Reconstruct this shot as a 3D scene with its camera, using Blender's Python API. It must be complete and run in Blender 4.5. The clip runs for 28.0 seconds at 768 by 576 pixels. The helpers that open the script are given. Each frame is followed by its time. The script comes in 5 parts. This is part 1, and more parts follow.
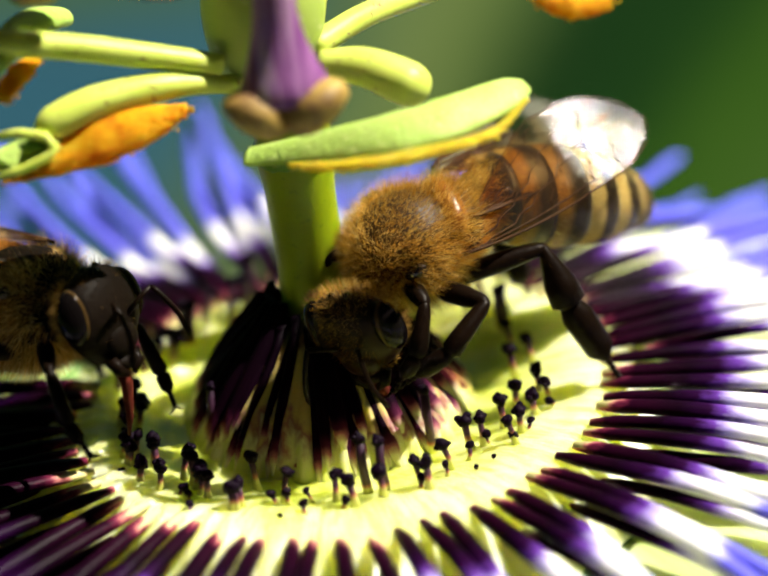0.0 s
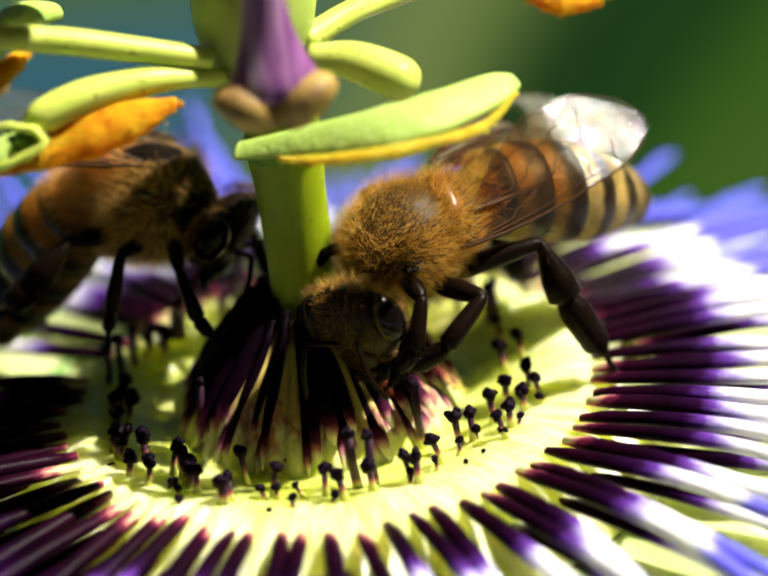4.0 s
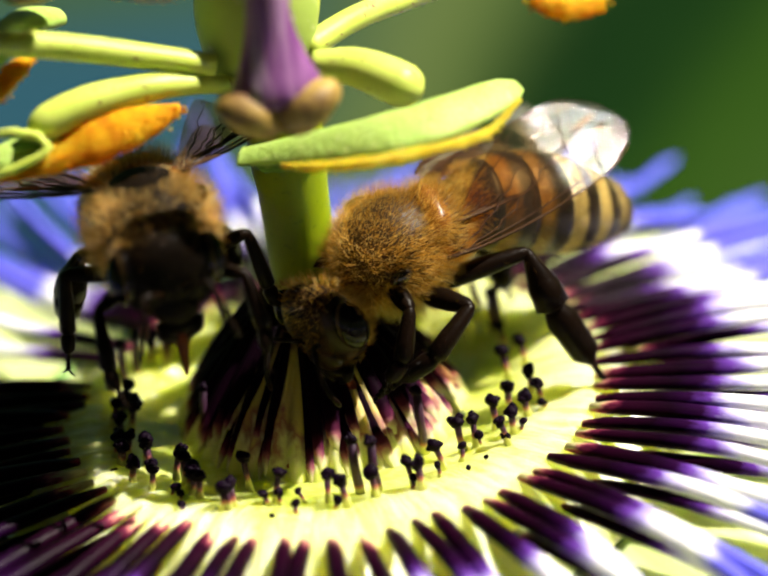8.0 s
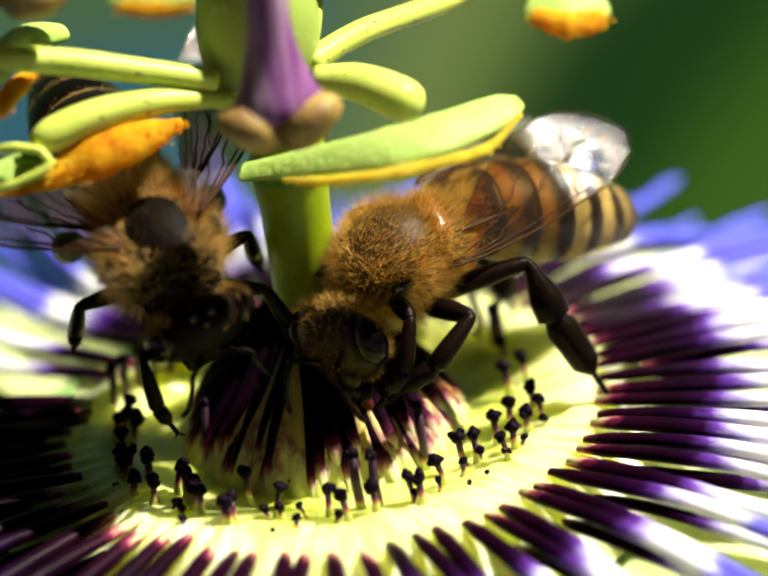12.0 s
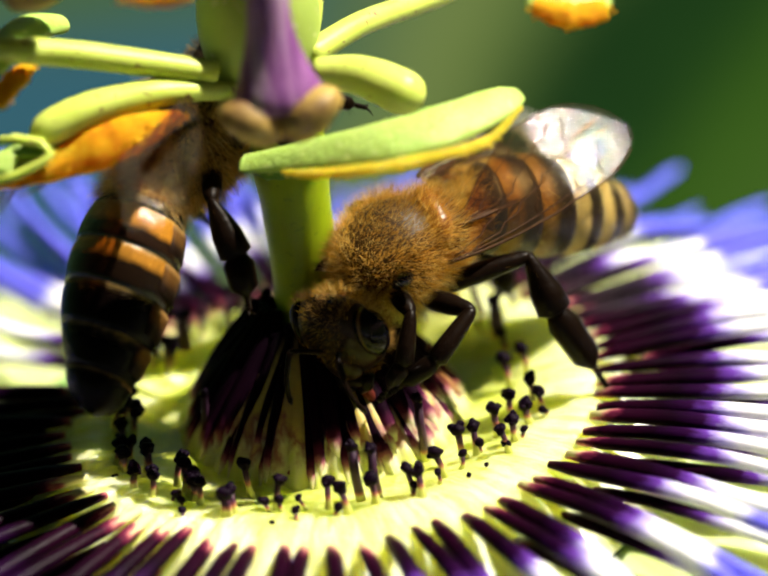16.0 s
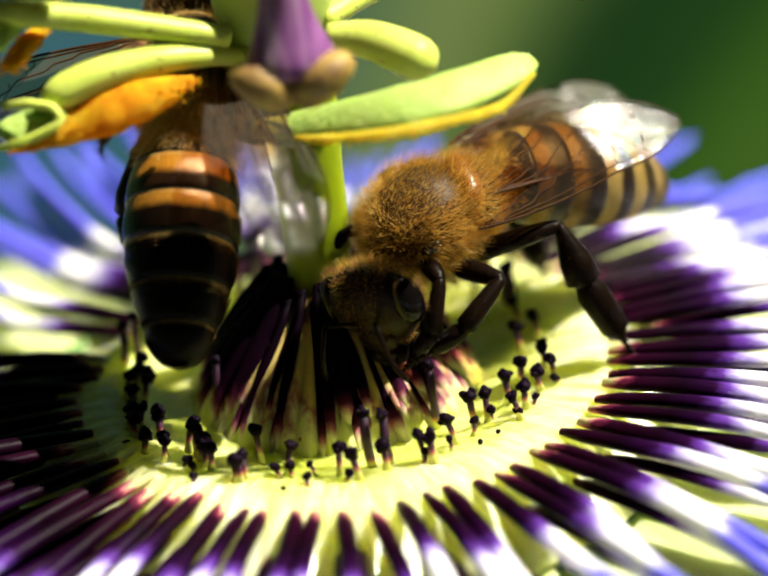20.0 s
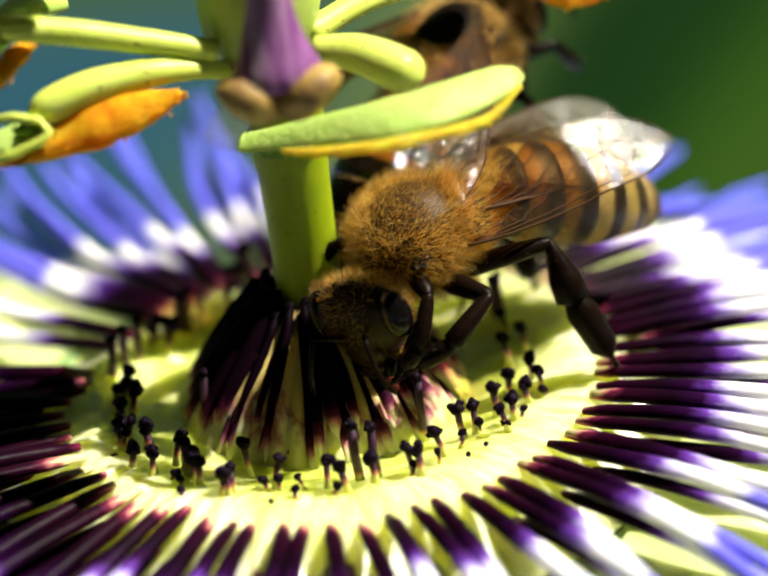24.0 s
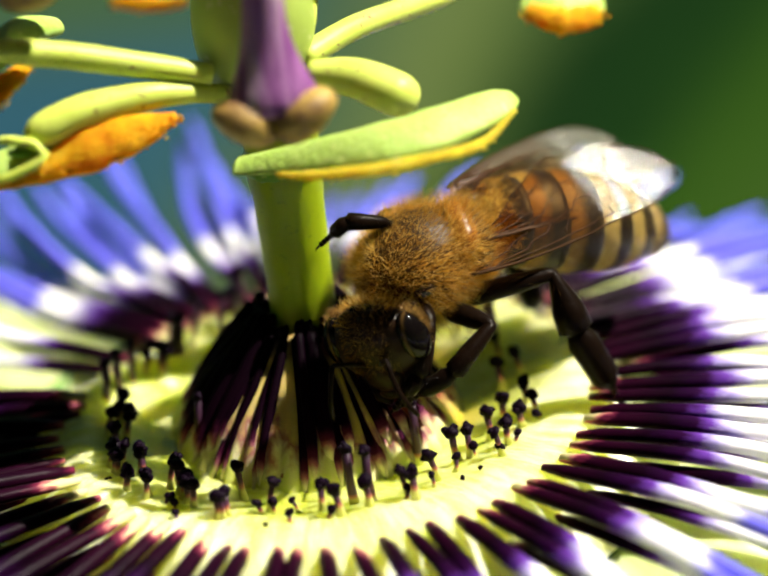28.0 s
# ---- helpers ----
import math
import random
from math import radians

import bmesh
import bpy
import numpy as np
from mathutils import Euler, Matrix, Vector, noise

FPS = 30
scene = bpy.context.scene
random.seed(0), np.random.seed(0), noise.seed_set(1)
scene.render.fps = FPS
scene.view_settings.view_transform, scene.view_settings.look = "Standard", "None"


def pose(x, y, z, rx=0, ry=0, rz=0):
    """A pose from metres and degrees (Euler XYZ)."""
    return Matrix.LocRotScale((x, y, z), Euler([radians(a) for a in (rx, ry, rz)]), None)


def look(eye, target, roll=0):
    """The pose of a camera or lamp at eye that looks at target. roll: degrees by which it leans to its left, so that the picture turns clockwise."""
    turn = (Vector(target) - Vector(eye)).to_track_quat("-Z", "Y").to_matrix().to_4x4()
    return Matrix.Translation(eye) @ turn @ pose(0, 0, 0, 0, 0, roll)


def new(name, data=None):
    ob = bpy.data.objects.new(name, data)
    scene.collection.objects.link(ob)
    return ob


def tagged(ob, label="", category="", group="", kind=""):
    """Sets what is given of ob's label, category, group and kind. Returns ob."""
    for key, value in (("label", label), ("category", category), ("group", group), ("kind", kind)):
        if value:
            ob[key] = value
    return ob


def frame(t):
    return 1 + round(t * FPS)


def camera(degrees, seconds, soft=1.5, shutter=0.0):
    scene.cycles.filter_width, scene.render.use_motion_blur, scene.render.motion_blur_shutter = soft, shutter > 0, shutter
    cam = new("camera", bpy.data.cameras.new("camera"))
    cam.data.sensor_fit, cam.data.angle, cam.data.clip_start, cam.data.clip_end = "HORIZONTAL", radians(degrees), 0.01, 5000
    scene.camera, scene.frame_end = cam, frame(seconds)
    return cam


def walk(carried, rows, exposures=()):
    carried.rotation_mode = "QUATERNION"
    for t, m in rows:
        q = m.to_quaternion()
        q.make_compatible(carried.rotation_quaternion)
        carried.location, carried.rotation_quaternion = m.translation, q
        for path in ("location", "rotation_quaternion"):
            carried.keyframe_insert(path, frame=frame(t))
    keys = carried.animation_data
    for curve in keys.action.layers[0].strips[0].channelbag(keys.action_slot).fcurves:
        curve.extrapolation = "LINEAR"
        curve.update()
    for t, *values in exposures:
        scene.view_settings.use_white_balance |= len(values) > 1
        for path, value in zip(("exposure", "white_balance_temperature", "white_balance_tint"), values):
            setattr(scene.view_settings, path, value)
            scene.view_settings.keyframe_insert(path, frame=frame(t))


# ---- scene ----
MM = 0.001
cam = camera(20.02, 28.0, soft=2.2)


def mm_pose(x, y, z, rx, ry, rz):
    """A pose from millimetres and degrees."""
    return pose(x * MM, y * MM, z * MM, rx, ry, rz)


walk(cam, [
    (0, mm_pose(2.269, -64.490, 36.430, 62.912, 4.454, -2.275)),
    (0.5, mm_pose(2.298, -64.899, 35.495, 63.395, 4.520, -2.426)),
    (1, mm_pose(2.152, -64.613, 35.976, 63.014, 4.281, -2.299)),
    (1.5, mm_pose(2.521, -64.739, 36.031, 63.079, 4.544, -2.145)),
    (2, mm_pose(2.169, -64.811, 35.691, 63.241, 4.367, -2.273)),
    (2.5, mm_pose(2.155, -64.565, 36.223, 62.781, 4.292, -2.366)),
    (3, mm_pose(2.320, -64.842, 35.701, 63.164, 4.253, -2.320)),
    (3.5, mm_pose(2.479, -64.769, 35.865, 63.180, 4.386, -2.324)),
    (5.5, mm_pose(2.334, -64.665, 36.035, 63.215, 4.297, -2.282)),
    (6, mm_pose(2.338, -64.888, 35.929, 63.370, 4.364, -2.172)),
    (6.5, mm_pose(2.266, -64.763, 36.130, 63.245, 4.394, -2.150)),
    (7, mm_pose(2.266, -64.778, 36.026, 63.362, 4.387, -2.150)),
    (7.5, mm_pose(2.176, -64.824, 36.059, 63.351, 4.224, -2.281)),
    (8, mm_pose(2.392, -64.652, 36.159, 63.181, 4.303, -2.276)),
    (8.5, mm_pose(2.425, -64.647, 36.066, 63.316, 4.294, -2.240)),
    (9, mm_pose(2.524, -64.731, 36.049, 63.435, 4.489, -2.083)),
    (9.5, mm_pose(2.182, -64.694, 36.144, 63.305, 4.285, -2.186)),
    (10, mm_pose(2.400, -64.799, 36.029, 63.394, 4.336, -2.204)),
    (10.5, mm_pose(2.263, -64.716, 36.073, 63.506, 4.369, -2.098)),
    (11, mm_pose(2.053, -64.704, 36.107, 63.579, 4.405, -2.509)),
    (11.5, mm_pose(2.375, -64.856, 36.093, 63.769, 4.284, -2.100)),
    (12, mm_pose(2.652, -64.990, 35.831, 63.947, 4.372, -2.000)),
    (12.5, mm_pose(2.467, -64.688, 36.320, 63.591, 4.373, -2.128)),
    (14.5, mm_pose(2.272, -64.906, 36.220, 63.538, 4.205, -2.232)),
    (15, mm_pose(2.512, -64.817, 35.939, 63.586, 4.244, -2.192)),
    (15.5, mm_pose(2.839, -64.678, 36.355, 63.283, 4.286, -1.883)),
    (16, mm_pose(2.809, -64.748, 36.150, 63.418, 4.291, -1.846)),
    (16.5, mm_pose(2.648, -64.841, 36.230, 63.347, 4.324, -1.967)),
    (17, mm_pose(2.503, -64.671, 36.265, 63.082, 4.178, -2.122)),
    (17.5, mm_pose(2.988, -64.735, 36.064, 63.242, 4.351, -1.760)),
    (18, mm_pose(2.614, -64.637, 36.187, 63.112, 4.275, -1.807)),
    (18.5, mm_pose(2.438, -64.750, 36.234, 62.946, 4.374, -1.963)),
    (19, mm_pose(2.135, -64.747, 36.007, 62.819, 4.151, -1.992)),
    (19.5, mm_pose(2.447, -64.822, 35.911, 62.844, 4.260, -1.811)),
    (20, mm_pose(2.672, -64.813, 35.759, 62.878, 4.235, -1.564)),
    (20.5, mm_pose(2.566, -64.651, 35.990, 62.590, 4.129, -1.807)),
    (22.5, mm_pose(2.513, -64.616, 36.054, 62.775, 4.243, -1.982)),
    (23, mm_pose(2.513, -64.849, 35.728, 63.061, 4.252, -1.872)),
    (23.5, mm_pose(2.647, -64.717, 36.014, 62.973, 4.303, -1.779)),
    (24, mm_pose(2.795, -64.807, 35.856, 63.108, 4.301, -1.860)),
    (24.5, mm_pose(2.732, -64.789, 35.642, 63.327, 4.165, -2.007)),
    (25, mm_pose(2.735, -64.763, 36.009, 63.414, 4.175, -2.091)),
    (25.5, mm_pose(2.752, -64.767, 36.304, 63.410, 4.167, -1.976)),
    (26, mm_pose(2.923, -64.816, 36.052, 63.508, 4.346, -1.992)),
    (26.5, mm_pose(2.413, -64.655, 36.363, 63.307, 4.137, -2.247)),
    (27, mm_pose(2.632, -65.118, 35.475, 63.979, 4.248, -2.018)),
    (27.5, mm_pose(2.936, -65.270, 34.960, 64.353, 4.374, -1.925)),
    (28, mm_pose(2.574, -64.986, 35.700, 63.909, 4.075, -2.097)),
])
# shallow depth of field of a close-up lens, sharp on the feeding bee
cam.data.dof.use_dof = True
cam.data.dof.focus_distance = 69.6 * MM
cam.data.dof.aperture_fstop = 31.0
scene.view_settings.exposure = 1.23

# ---- light ----
SUN_TO = Vector((0.66, 0.12, 1.0)).normalized()
world = bpy.data.worlds.new("sky")
scene.world = world
world.use_nodes = True
wn = world.node_tree
sky = wn.nodes.new("ShaderNodeTexSky")
sky.sky_type, sky.sun_disc = "NISHITA", False
sky.sun_elevation = math.asin(SUN_TO.z)
sky.sun_rotation = math.atan2(SUN_TO.x, SUN_TO.y)
wn.links.new(sky.outputs[0], wn.nodes["Background"].inputs["Color"])
wn.nodes["Background"].inputs["Strength"].default_value = 0.0015
sun = new("sun", bpy.data.lights.new("sun", "SUN"))
sun.data.energy, sun.data.angle, sun.data.color = 5.0, radians(0.53), (1.0, 0.945, 0.81)
sun.matrix_basis = look(SUN_TO * 2.0, (0, 0, 0))


# ---- materials ----
class Mat:
    """A small builder of node materials."""

    def __init__(self, name, rough=0.5, spec=0.5):
        self.m = bpy.data.materials.new(name)
        self.m.use_nodes = True
        self.t = self.m.node_tree
        self.b = self.t.nodes["Principled BSDF"]
        self.b.inputs["Roughness"].default_value = rough
        self.b.inputs["Specular IOR Level"].default_value = spec
        self.co = self.t.nodes.new("ShaderNodeTexCoord")

    def node(self, kind, **sockets):
        n = self.t.nodes.new(kind)
        for key, value in sockets.items():
            self.put(n.inputs[key.replace("_", " ")], value)
        return n

    def put(self, socket, value):
        if hasattr(value, "is_output"):
            self.t.links.new(value, socket)
        else:
            socket.default_value = value

    def noise(self, scale, detail=3.0, rough=0.6, space="Object", stretch=(1, 1, 1)):
        mp = self.node("ShaderNodeMapping", Vector=self.co.outputs[space])
        mp.inputs["Scale"].default_value = stretch
        return self.node("ShaderNodeTexNoise", Vector=mp.outputs[0], Scale=scale, Detail=detail, Roughness=rough).outputs["Fac"]

    def axis(self, k, space="Generated"):
        return self.node("ShaderNodeSeparateXYZ", Vector=self.co.outputs[space]).outputs[k]

    def math(self, op, a, b=0.0):
        n = self.t.nodes.new("ShaderNodeMath")
        n.operation = op
        self.put(n.inputs[0], a), self.put(n.inputs[1], b)
        return n.outputs[0]

    def ramp(self, fac, stops, ease="LINEAR"):
        n = self.node("ShaderNodeValToRGB", Fac=fac)
        r = n.color_ramp
        r.interpolation = ease
        while len(r.elements) < len(stops):
            r.elements.new(0.5)
        for e, (p, col) in zip(r.elements, stops):
            e.position, e.color = p, (*col, 1)
        return n.outputs["Color"]

    def mix(self, fac, a, b, how="MIX"):
        n = self.t.nodes.new("ShaderNodeMix")
        n.data_type, n.blend_type = "RGBA", how
        for s, v in ((n.inputs[0], fac), (n.inputs[6], a), (n.inputs[7], b)):
            self.put(s, (*v, 1) if isinstance(v, tuple) and len(v) == 3 else v)
        return n.outputs[2]

    def color(self, c):
        self.put(self.b.inputs["Base Color"], (*c, 1) if isinstance(c, tuple) else c)
        return self

    def bump(self, height, strength=0.3, distance=0.05 * MM):
        n = self.node("ShaderNodeBump", Height=height, Strength=strength, Distance=distance)
        self.put(self.b.inputs["Normal"], n.outputs[0])
        return self

    def set(self, **sockets):
        for key, value in sockets.items():
            self.put(self.b.inputs[key.replace("_", " ")], value)
        return self


def leafy(name, dark, light, speck, rough=0.42, scale=900.0, sss=0.0, stretch=(1, 1, 1), relief=0.05 * MM):
    """Fresh plant tissue: mottled, with small specks and a fine relief."""
    a = Mat(name, rough, 0.28)
    base = a.mix(a.noise(scale, 4, stretch=stretch), dark, light)
    dots = a.ramp(a.noise(scale * 4.5, 2), [(0.655, (0, 0, 0)), (0.69, (1, 1, 1))])
    a.color(a.mix(dots, base, speck)).bump(a.mix(0.5, a.noise(scale * 5, 3), a.noise(scale * 1.6, 3)), 0.5, relief)
    if sss:
        a.set(Subsurface_Weight=sss, Subsurface_Radius=(0.9, 1.0, 0.3), Subsurface_Scale=(1.6 if sss > 0.7 else 0.5) * MM)
    return a.m


M_COLUMN = leafy("column_green", (0.18, 0.25, 0.002), (0.28, 0.36, 0.007), (0.19, 0.26, 0.006), 0.45, 500, 0.8, (3, 3, 0.3))
M_STAMEN = leafy("stamen_green", (0.40, 0.50, 0.05), (0.62, 0.69, 0.16), (0.24, 0.15, 0.05), 0.42, 700, 0.3)
M_ANTHER = leafy("anther_green", (0.24, 0.41, 0.05), (0.48, 0.60, 0.17), (0.62, 0.68, 0.26), 0.5, 900, 0.3, (1, 1, 1), 0.25 * MM)
M_OVARY = leafy("ovary_green", (0.26, 0.36, 0.05), (0.40, 0.50, 0.12), (0.45, 0.5, 0.2), 0.4, 400)
# darker green; on the collar and the anther's hollow it stands in for shade
M_COLLAR = leafy("collar_green", (0.06, 0.16, 0.008), (0.13, 0.27, 0.02), (0.2, 0.3, 0.04), 0.45, 600)


def pollen_material(name, deep, mid, pale):
    """Packed grains, which pass some light on."""
    a = Mat(name, 0.8, 0.2)
    c = a.ramp(a.noise(1400, 4), [(0.3, deep), (0.55, mid), (0.8, pale)])
    a.color(c).bump(a.noise(8000, 3), 0.8, 0.10 * MM).set(Subsurface_Weight=0.6, Subsurface_Radius=(1.0, 0.6, 0.1), Subsurface_Scale=1.0 * MM)
    glow = a.node("ShaderNodeBsdfTranslucent", Color=c)
    mx = a.t.nodes.new("ShaderNodeMixShader")
    mx.inputs[0].default_value = 0.35
    a.t.links.new(a.b.outputs[0], mx.inputs[1]), a.t.links.new(glow.outputs[0], mx.inputs[2])
    a.t.links.new(mx.outputs[0], a.t.nodes["Material Output"].inputs[0])
    return a.m


def style_material():
    a = Mat("style_purple", 0.6, 0.2)
    streak = a.noise(900, 4, stretch=(3.0, 0.22, 0.22))
    c = a.ramp(streak, [(0.34, (0.13, 0.03, 0.15)), (0.48, (0.28, 0.11, 0.29)), (0.58, (0.44, 0.27, 0.43)), (0.68, (0.62, 0.52, 0.55))])
    c = a.mix(a.math("MULTIPLY", a.noise(2600, 4), 0.45), c, (0.12, 0.025, 0.15))
    return a.color(c).bump(a.noise(5000), 0.5).m


def stigma_material():
    a = Mat("stigma_tan", 0.6)
    c = a.ramp(a.noise(800, 4), [(0.35, (0.13, 0.06, 0.02)), (0.5, (0.31, 0.19, 0.035)), (0.7, (0.48, 0.34, 0.08))])
    return a.color(c).bump(a.noise(7000), 0.5).m


def filament_material():
    a = Mat("corona_filament", 0.42, 0.04)
    x = a.axis(0)
    wob = a.math("ADD", a.math("MULTIPLY", a.math("SUBTRACT", a.noise(1100, 4, 0.7, stretch=(0.35, 1, 1)), 0.5), 0.13), a.math("MULTIPLY", a.math("SUBTRACT", a.noise(3500, 2, stretch=(0.4, 1, 1)), 0.5), 0.04))
    rnd = a.math("MULTIPLY", a.math("SUBTRACT", a.node("ShaderNodeObjectInfo").outputs["Random"], 0.5), 0.07)
    f = a.math("ADD", a.math("ADD", x, wob), rnd)
    c = a.ramp(f, [(0.0, (0.62, 0.56, 0.26)), (0.012, (0.44, 0.15, 0.14)), (0.026, (0.11, 0.012, 0.034)), (0.05, (0.013, 0.0008, 0.007)), (0.18, (0.0045, 0.0003, 0.004)),
                   (0.245, (0.014, 0.0012, 0.022)), (0.29, (0.10, 0.03, 0.26)), (0.325, (0.42, 0.36, 0.70)), (0.36, (0.82, 0.80, 0.86)), (0.45, (0.86, 0.86, 0.84)), (0.50, (0.13, 0.12, 0.66)),
                   (0.75, (0.10, 0.11, 0.62)), (1.0, (0.13, 0.15, 0.66))])
    return a.color(c).bump(a.noise(5000, 4, stretch=(0.2, 1, 1)), 0.35, 0.06 * MM).m


def inner_material():
    a = Mat("inner_corona", 0.55, 0.02)
    z = a.axis(0)
    c = a.ramp(a.math("ADD", z, a.math("MULTIPLY", a.math("SUBTRACT", a.noise(1200), 0.5), 0.2)),
               [(0.0, (0.62, 0.61, 0.34)), (0.06, (0.54, 0.47, 0.30)), (0.11, (0.28, 0.09, 0.12)), (0.17, (0.06, 0.009, 0.03)), (0.26, (0.006, 0.0008, 0.0045)), (1.0, (0.002, 0.0007, 0.002))])
    return a.color(c).m


def disc_material():
    a = Mat("disc_yellow_green", 0.3)
    c = a.ramp(a.noise(380, 6, 0.7), [(0.32, (0.42, 0.50, 0.04)), (0.46, (0.57, 0.64, 0.10)), (0.58, (0.70, 0.74, 0.24)), (0.70, (0.84, 0.85, 0.50))])
    reach = a.node("ShaderNodeVectorMath", Vector=a.co.outputs["Object"])
    reach.operation = "LENGTH"
    rim = a.ramp(a.math("ADD", a.math("MULTIPLY", reach.outputs["Value"], 50.0), a.math("MULTIPLY", a.noise(700, 4), 0.10)), [(0.405, (0, 0, 0)), (0.49, (1, 1, 1))], "EASE")
    # creamier rim, which also carries the glare of the disc's front edge
    c = a.mix(a.math("MULTIPLY", rim, 0.5), c, (0.80, 0.83, 0.36))
    bearing = a.math("ARCTAN2", a.axis(1, "Object"), a.axis(0, "Object"))
    polar = a.node("ShaderNodeCombineXYZ", X=a.math("MULTIPLY", bearing, 26.0), Y=a.math("MULTIPLY", reach.outputs["Value"], 420.0))
    fold = a.node("ShaderNodeTexNoise", Vector=polar.outputs[0], Scale=1.0, Detail=4.0, Roughness=0.65).outputs["Fac"]
    outer = a.ramp(a.math("MULTIPLY", reach.outputs["Value"], 100.0), [(0.62, (0, 0, 0)), (0.80, (1, 1, 1))])
    streak = a.ramp(fold, [(0.46, (0, 0, 0)), (0.62, (1, 1, 1))])
    # pale streaks painted in for glossy highlights on the folds
    c = a.mix(a.math("MULTIPLY", a.math("MULTIPLY", streak, outer), 0.5), c, (0.88, 0.88, 0.62))
    relief = a.math("ADD", a.math("MULTIPLY", a.noise(2400, 4), 0.35), a.math("MULTIPLY", fold, outer))
    a.color(c).bump(relief, 0.8, 0.30 * MM)
    return a.set(Subsurface_Weight=0.7, Subsurface_Radius=(1.0, 1.0, 0.4), Subsurface_Scale=3.6 * MM, Coat_Weight=0.5, Coat_Roughness=0.22).m


def operculum_material():
    a = Mat("operculum_cream", 0.45)
    r = a.axis(2)
    streak = a.math("ADD", a.math("MULTIPLY", a.noise(1500, 3, stretch=(1, 1, 0.12)), 0.7), a.math("MULTIPLY", a.noise(700, 4), 0.3))
    c = a.ramp(a.math("ADD", r, a.math("MULTIPLY", a.math("SUBTRACT", streak, 0.5), 0.9)),
               [(0.0, (0.52, 0.60, 0.08)), (0.2, (0.64, 0.68, 0.16)), (0.34, (0.68, 0.64, 0.34)), (0.46, (0.30, 0.11, 0.11)), (0.56, (0.54, 0.40, 0.13)), (0.8, (0.56, 0.42, 0.11)), (1.0, (0.1, 0.03, 0.03))])
    return a.color(c).bump(a.noise(3000), 0.3).set(Subsurface_Weight=0.5, Subsurface_Radius=(1.0, 1.0, 0.3), Subsurface_Scale=0.8 * MM).m


def petal_material():
    a = Mat("petal_white_green", 0.5)
    vein = a.noise(260, 4, stretch=(0.15, 2.0, 1.0))
    c = a.ramp(vein, [(0.3, (0.46, 0.56, 0.16)), (0.55, (0.62, 0.69, 0.30)), (0.75, (0.76, 0.80, 0.50))])
    return a.color(c).bump(vein, 0.4, 0.2 * MM).set(Subsurface_Weight=0.7, Subsurface_Radius=(1.0, 1.0, 0.6), Subsurface_Scale=2.5 * MM).m


def stub_material(name, lo, hi):
    a = Mat(name, 0.5, 0.05)
    return a.color(a.mix(a.noise(3000), lo, hi)).bump(a.noise(9000), 0.6, 0.06 * MM).m


def stalk_material(name, k):
    a = Mat(name, 0.45)
    c = a.ramp(a.axis(2), [(0.0, (0.62, 0.66, 0.16)), (0.42 * k, (0.60, 0.58, 0.16)), (0.52 * k, (0.40, 0.12, 0.08)), (0.64 * k, (0.05, 0.01, 0.03)), (1.0, (0.02, 0.006, 0.02))])
    return a.color(c).m


def plain(name, lo, hi, scale, rough, spec=0.5, bump=0.3, fine=6000):
    a = Mat(name, rough, spec)
    return a.color(a.mix(a.noise(scale, 4), lo, hi)).bump(a.noise(fine, 3), bump).m


M_POLLEN = pollen_material("pollen", (0.80, 0.24, 0.002), (0.93, 0.42, 0.004), (0.95, 0.58, 0.04))
M_POLLEN_PALE = pollen_material("pollen_pale", (0.70, 0.48, 0.02), (0.84, 0.62, 0.04), (0.90, 0.76, 0.14))
M_STYLE, M_STIGMA = style_material(), stigma_material()
M_FILAMENT, M_INNER, M_DISC = filament_material(), inner_material(), disc_material()
M_OPERC, M_PETAL = operculum_material(), petal_material()
M_STUB = stub_material("stub_head", (0.002, 0.0008, 0.003), (0.008, 0.002, 0.009))
M_STALK = stalk_material("stub_stalk", 1.0)
M_TALL = stalk_material("tall_stub_stalk", 0.4)
M_THORAX = plain("bee_thorax_skin", (0.020, 0.010, 0.004), (0.060, 0.028, 0.007), 1400, 0.42, 0.14, 0.9, 4500)
M_HEAD = plain("bee_head_skin", (0.005, 0.003, 0.002), (0.022, 0.010, 0.004), 1500, 0.32, 0.08)
M_LEG = plain("bee_leg", (0.002, 0.0013, 0.001), (0.009, 0.0042, 0.002), 700, 0.36, 0.05, 0.6, 3500)


def eye_material():
    """Black facets, browner towards the rim of the eye."""
    a = Mat("bee_eye", 0.12, 0.10)
    out = a.math("ABSOLUTE", a.math("SUBTRACT", a.axis(1), 0.5))
    c = a.ramp(a.math("ADD", out, a.math("MULTIPLY", a.noise(1500), 0.06)), [(0.05, (0.045, 0.025, 0.008)), (0.09, (0.014, 0.009, 0.004)), (0.13, (0.004, 0.003, 0.003)), (0.5, (0.003, 0.002, 0.002))])
    return a.color(c).bump(a.noise(20000, 2), 0.06).m


M_EYE = eye_material()
M_OCELLUS = plain("bee_ocellus", (0.01, 0.006, 0.003), (0.03, 0.015, 0.006), 2000, 0.08, 0.6, 0.02)
M_THORAX_BLACK = plain("bee_thorax_black", (0.003, 0.002, 0.0015), (0.008, 0.005, 0.003), 900, 0.5, 0.03, 0.8, 3500)
M_SCUTELLUM = plain("bee_scutellum", (0.10, 0.035, 0.004), (0.26, 0.095, 0.010), 1100, 0.3, 0.35, 0.4)


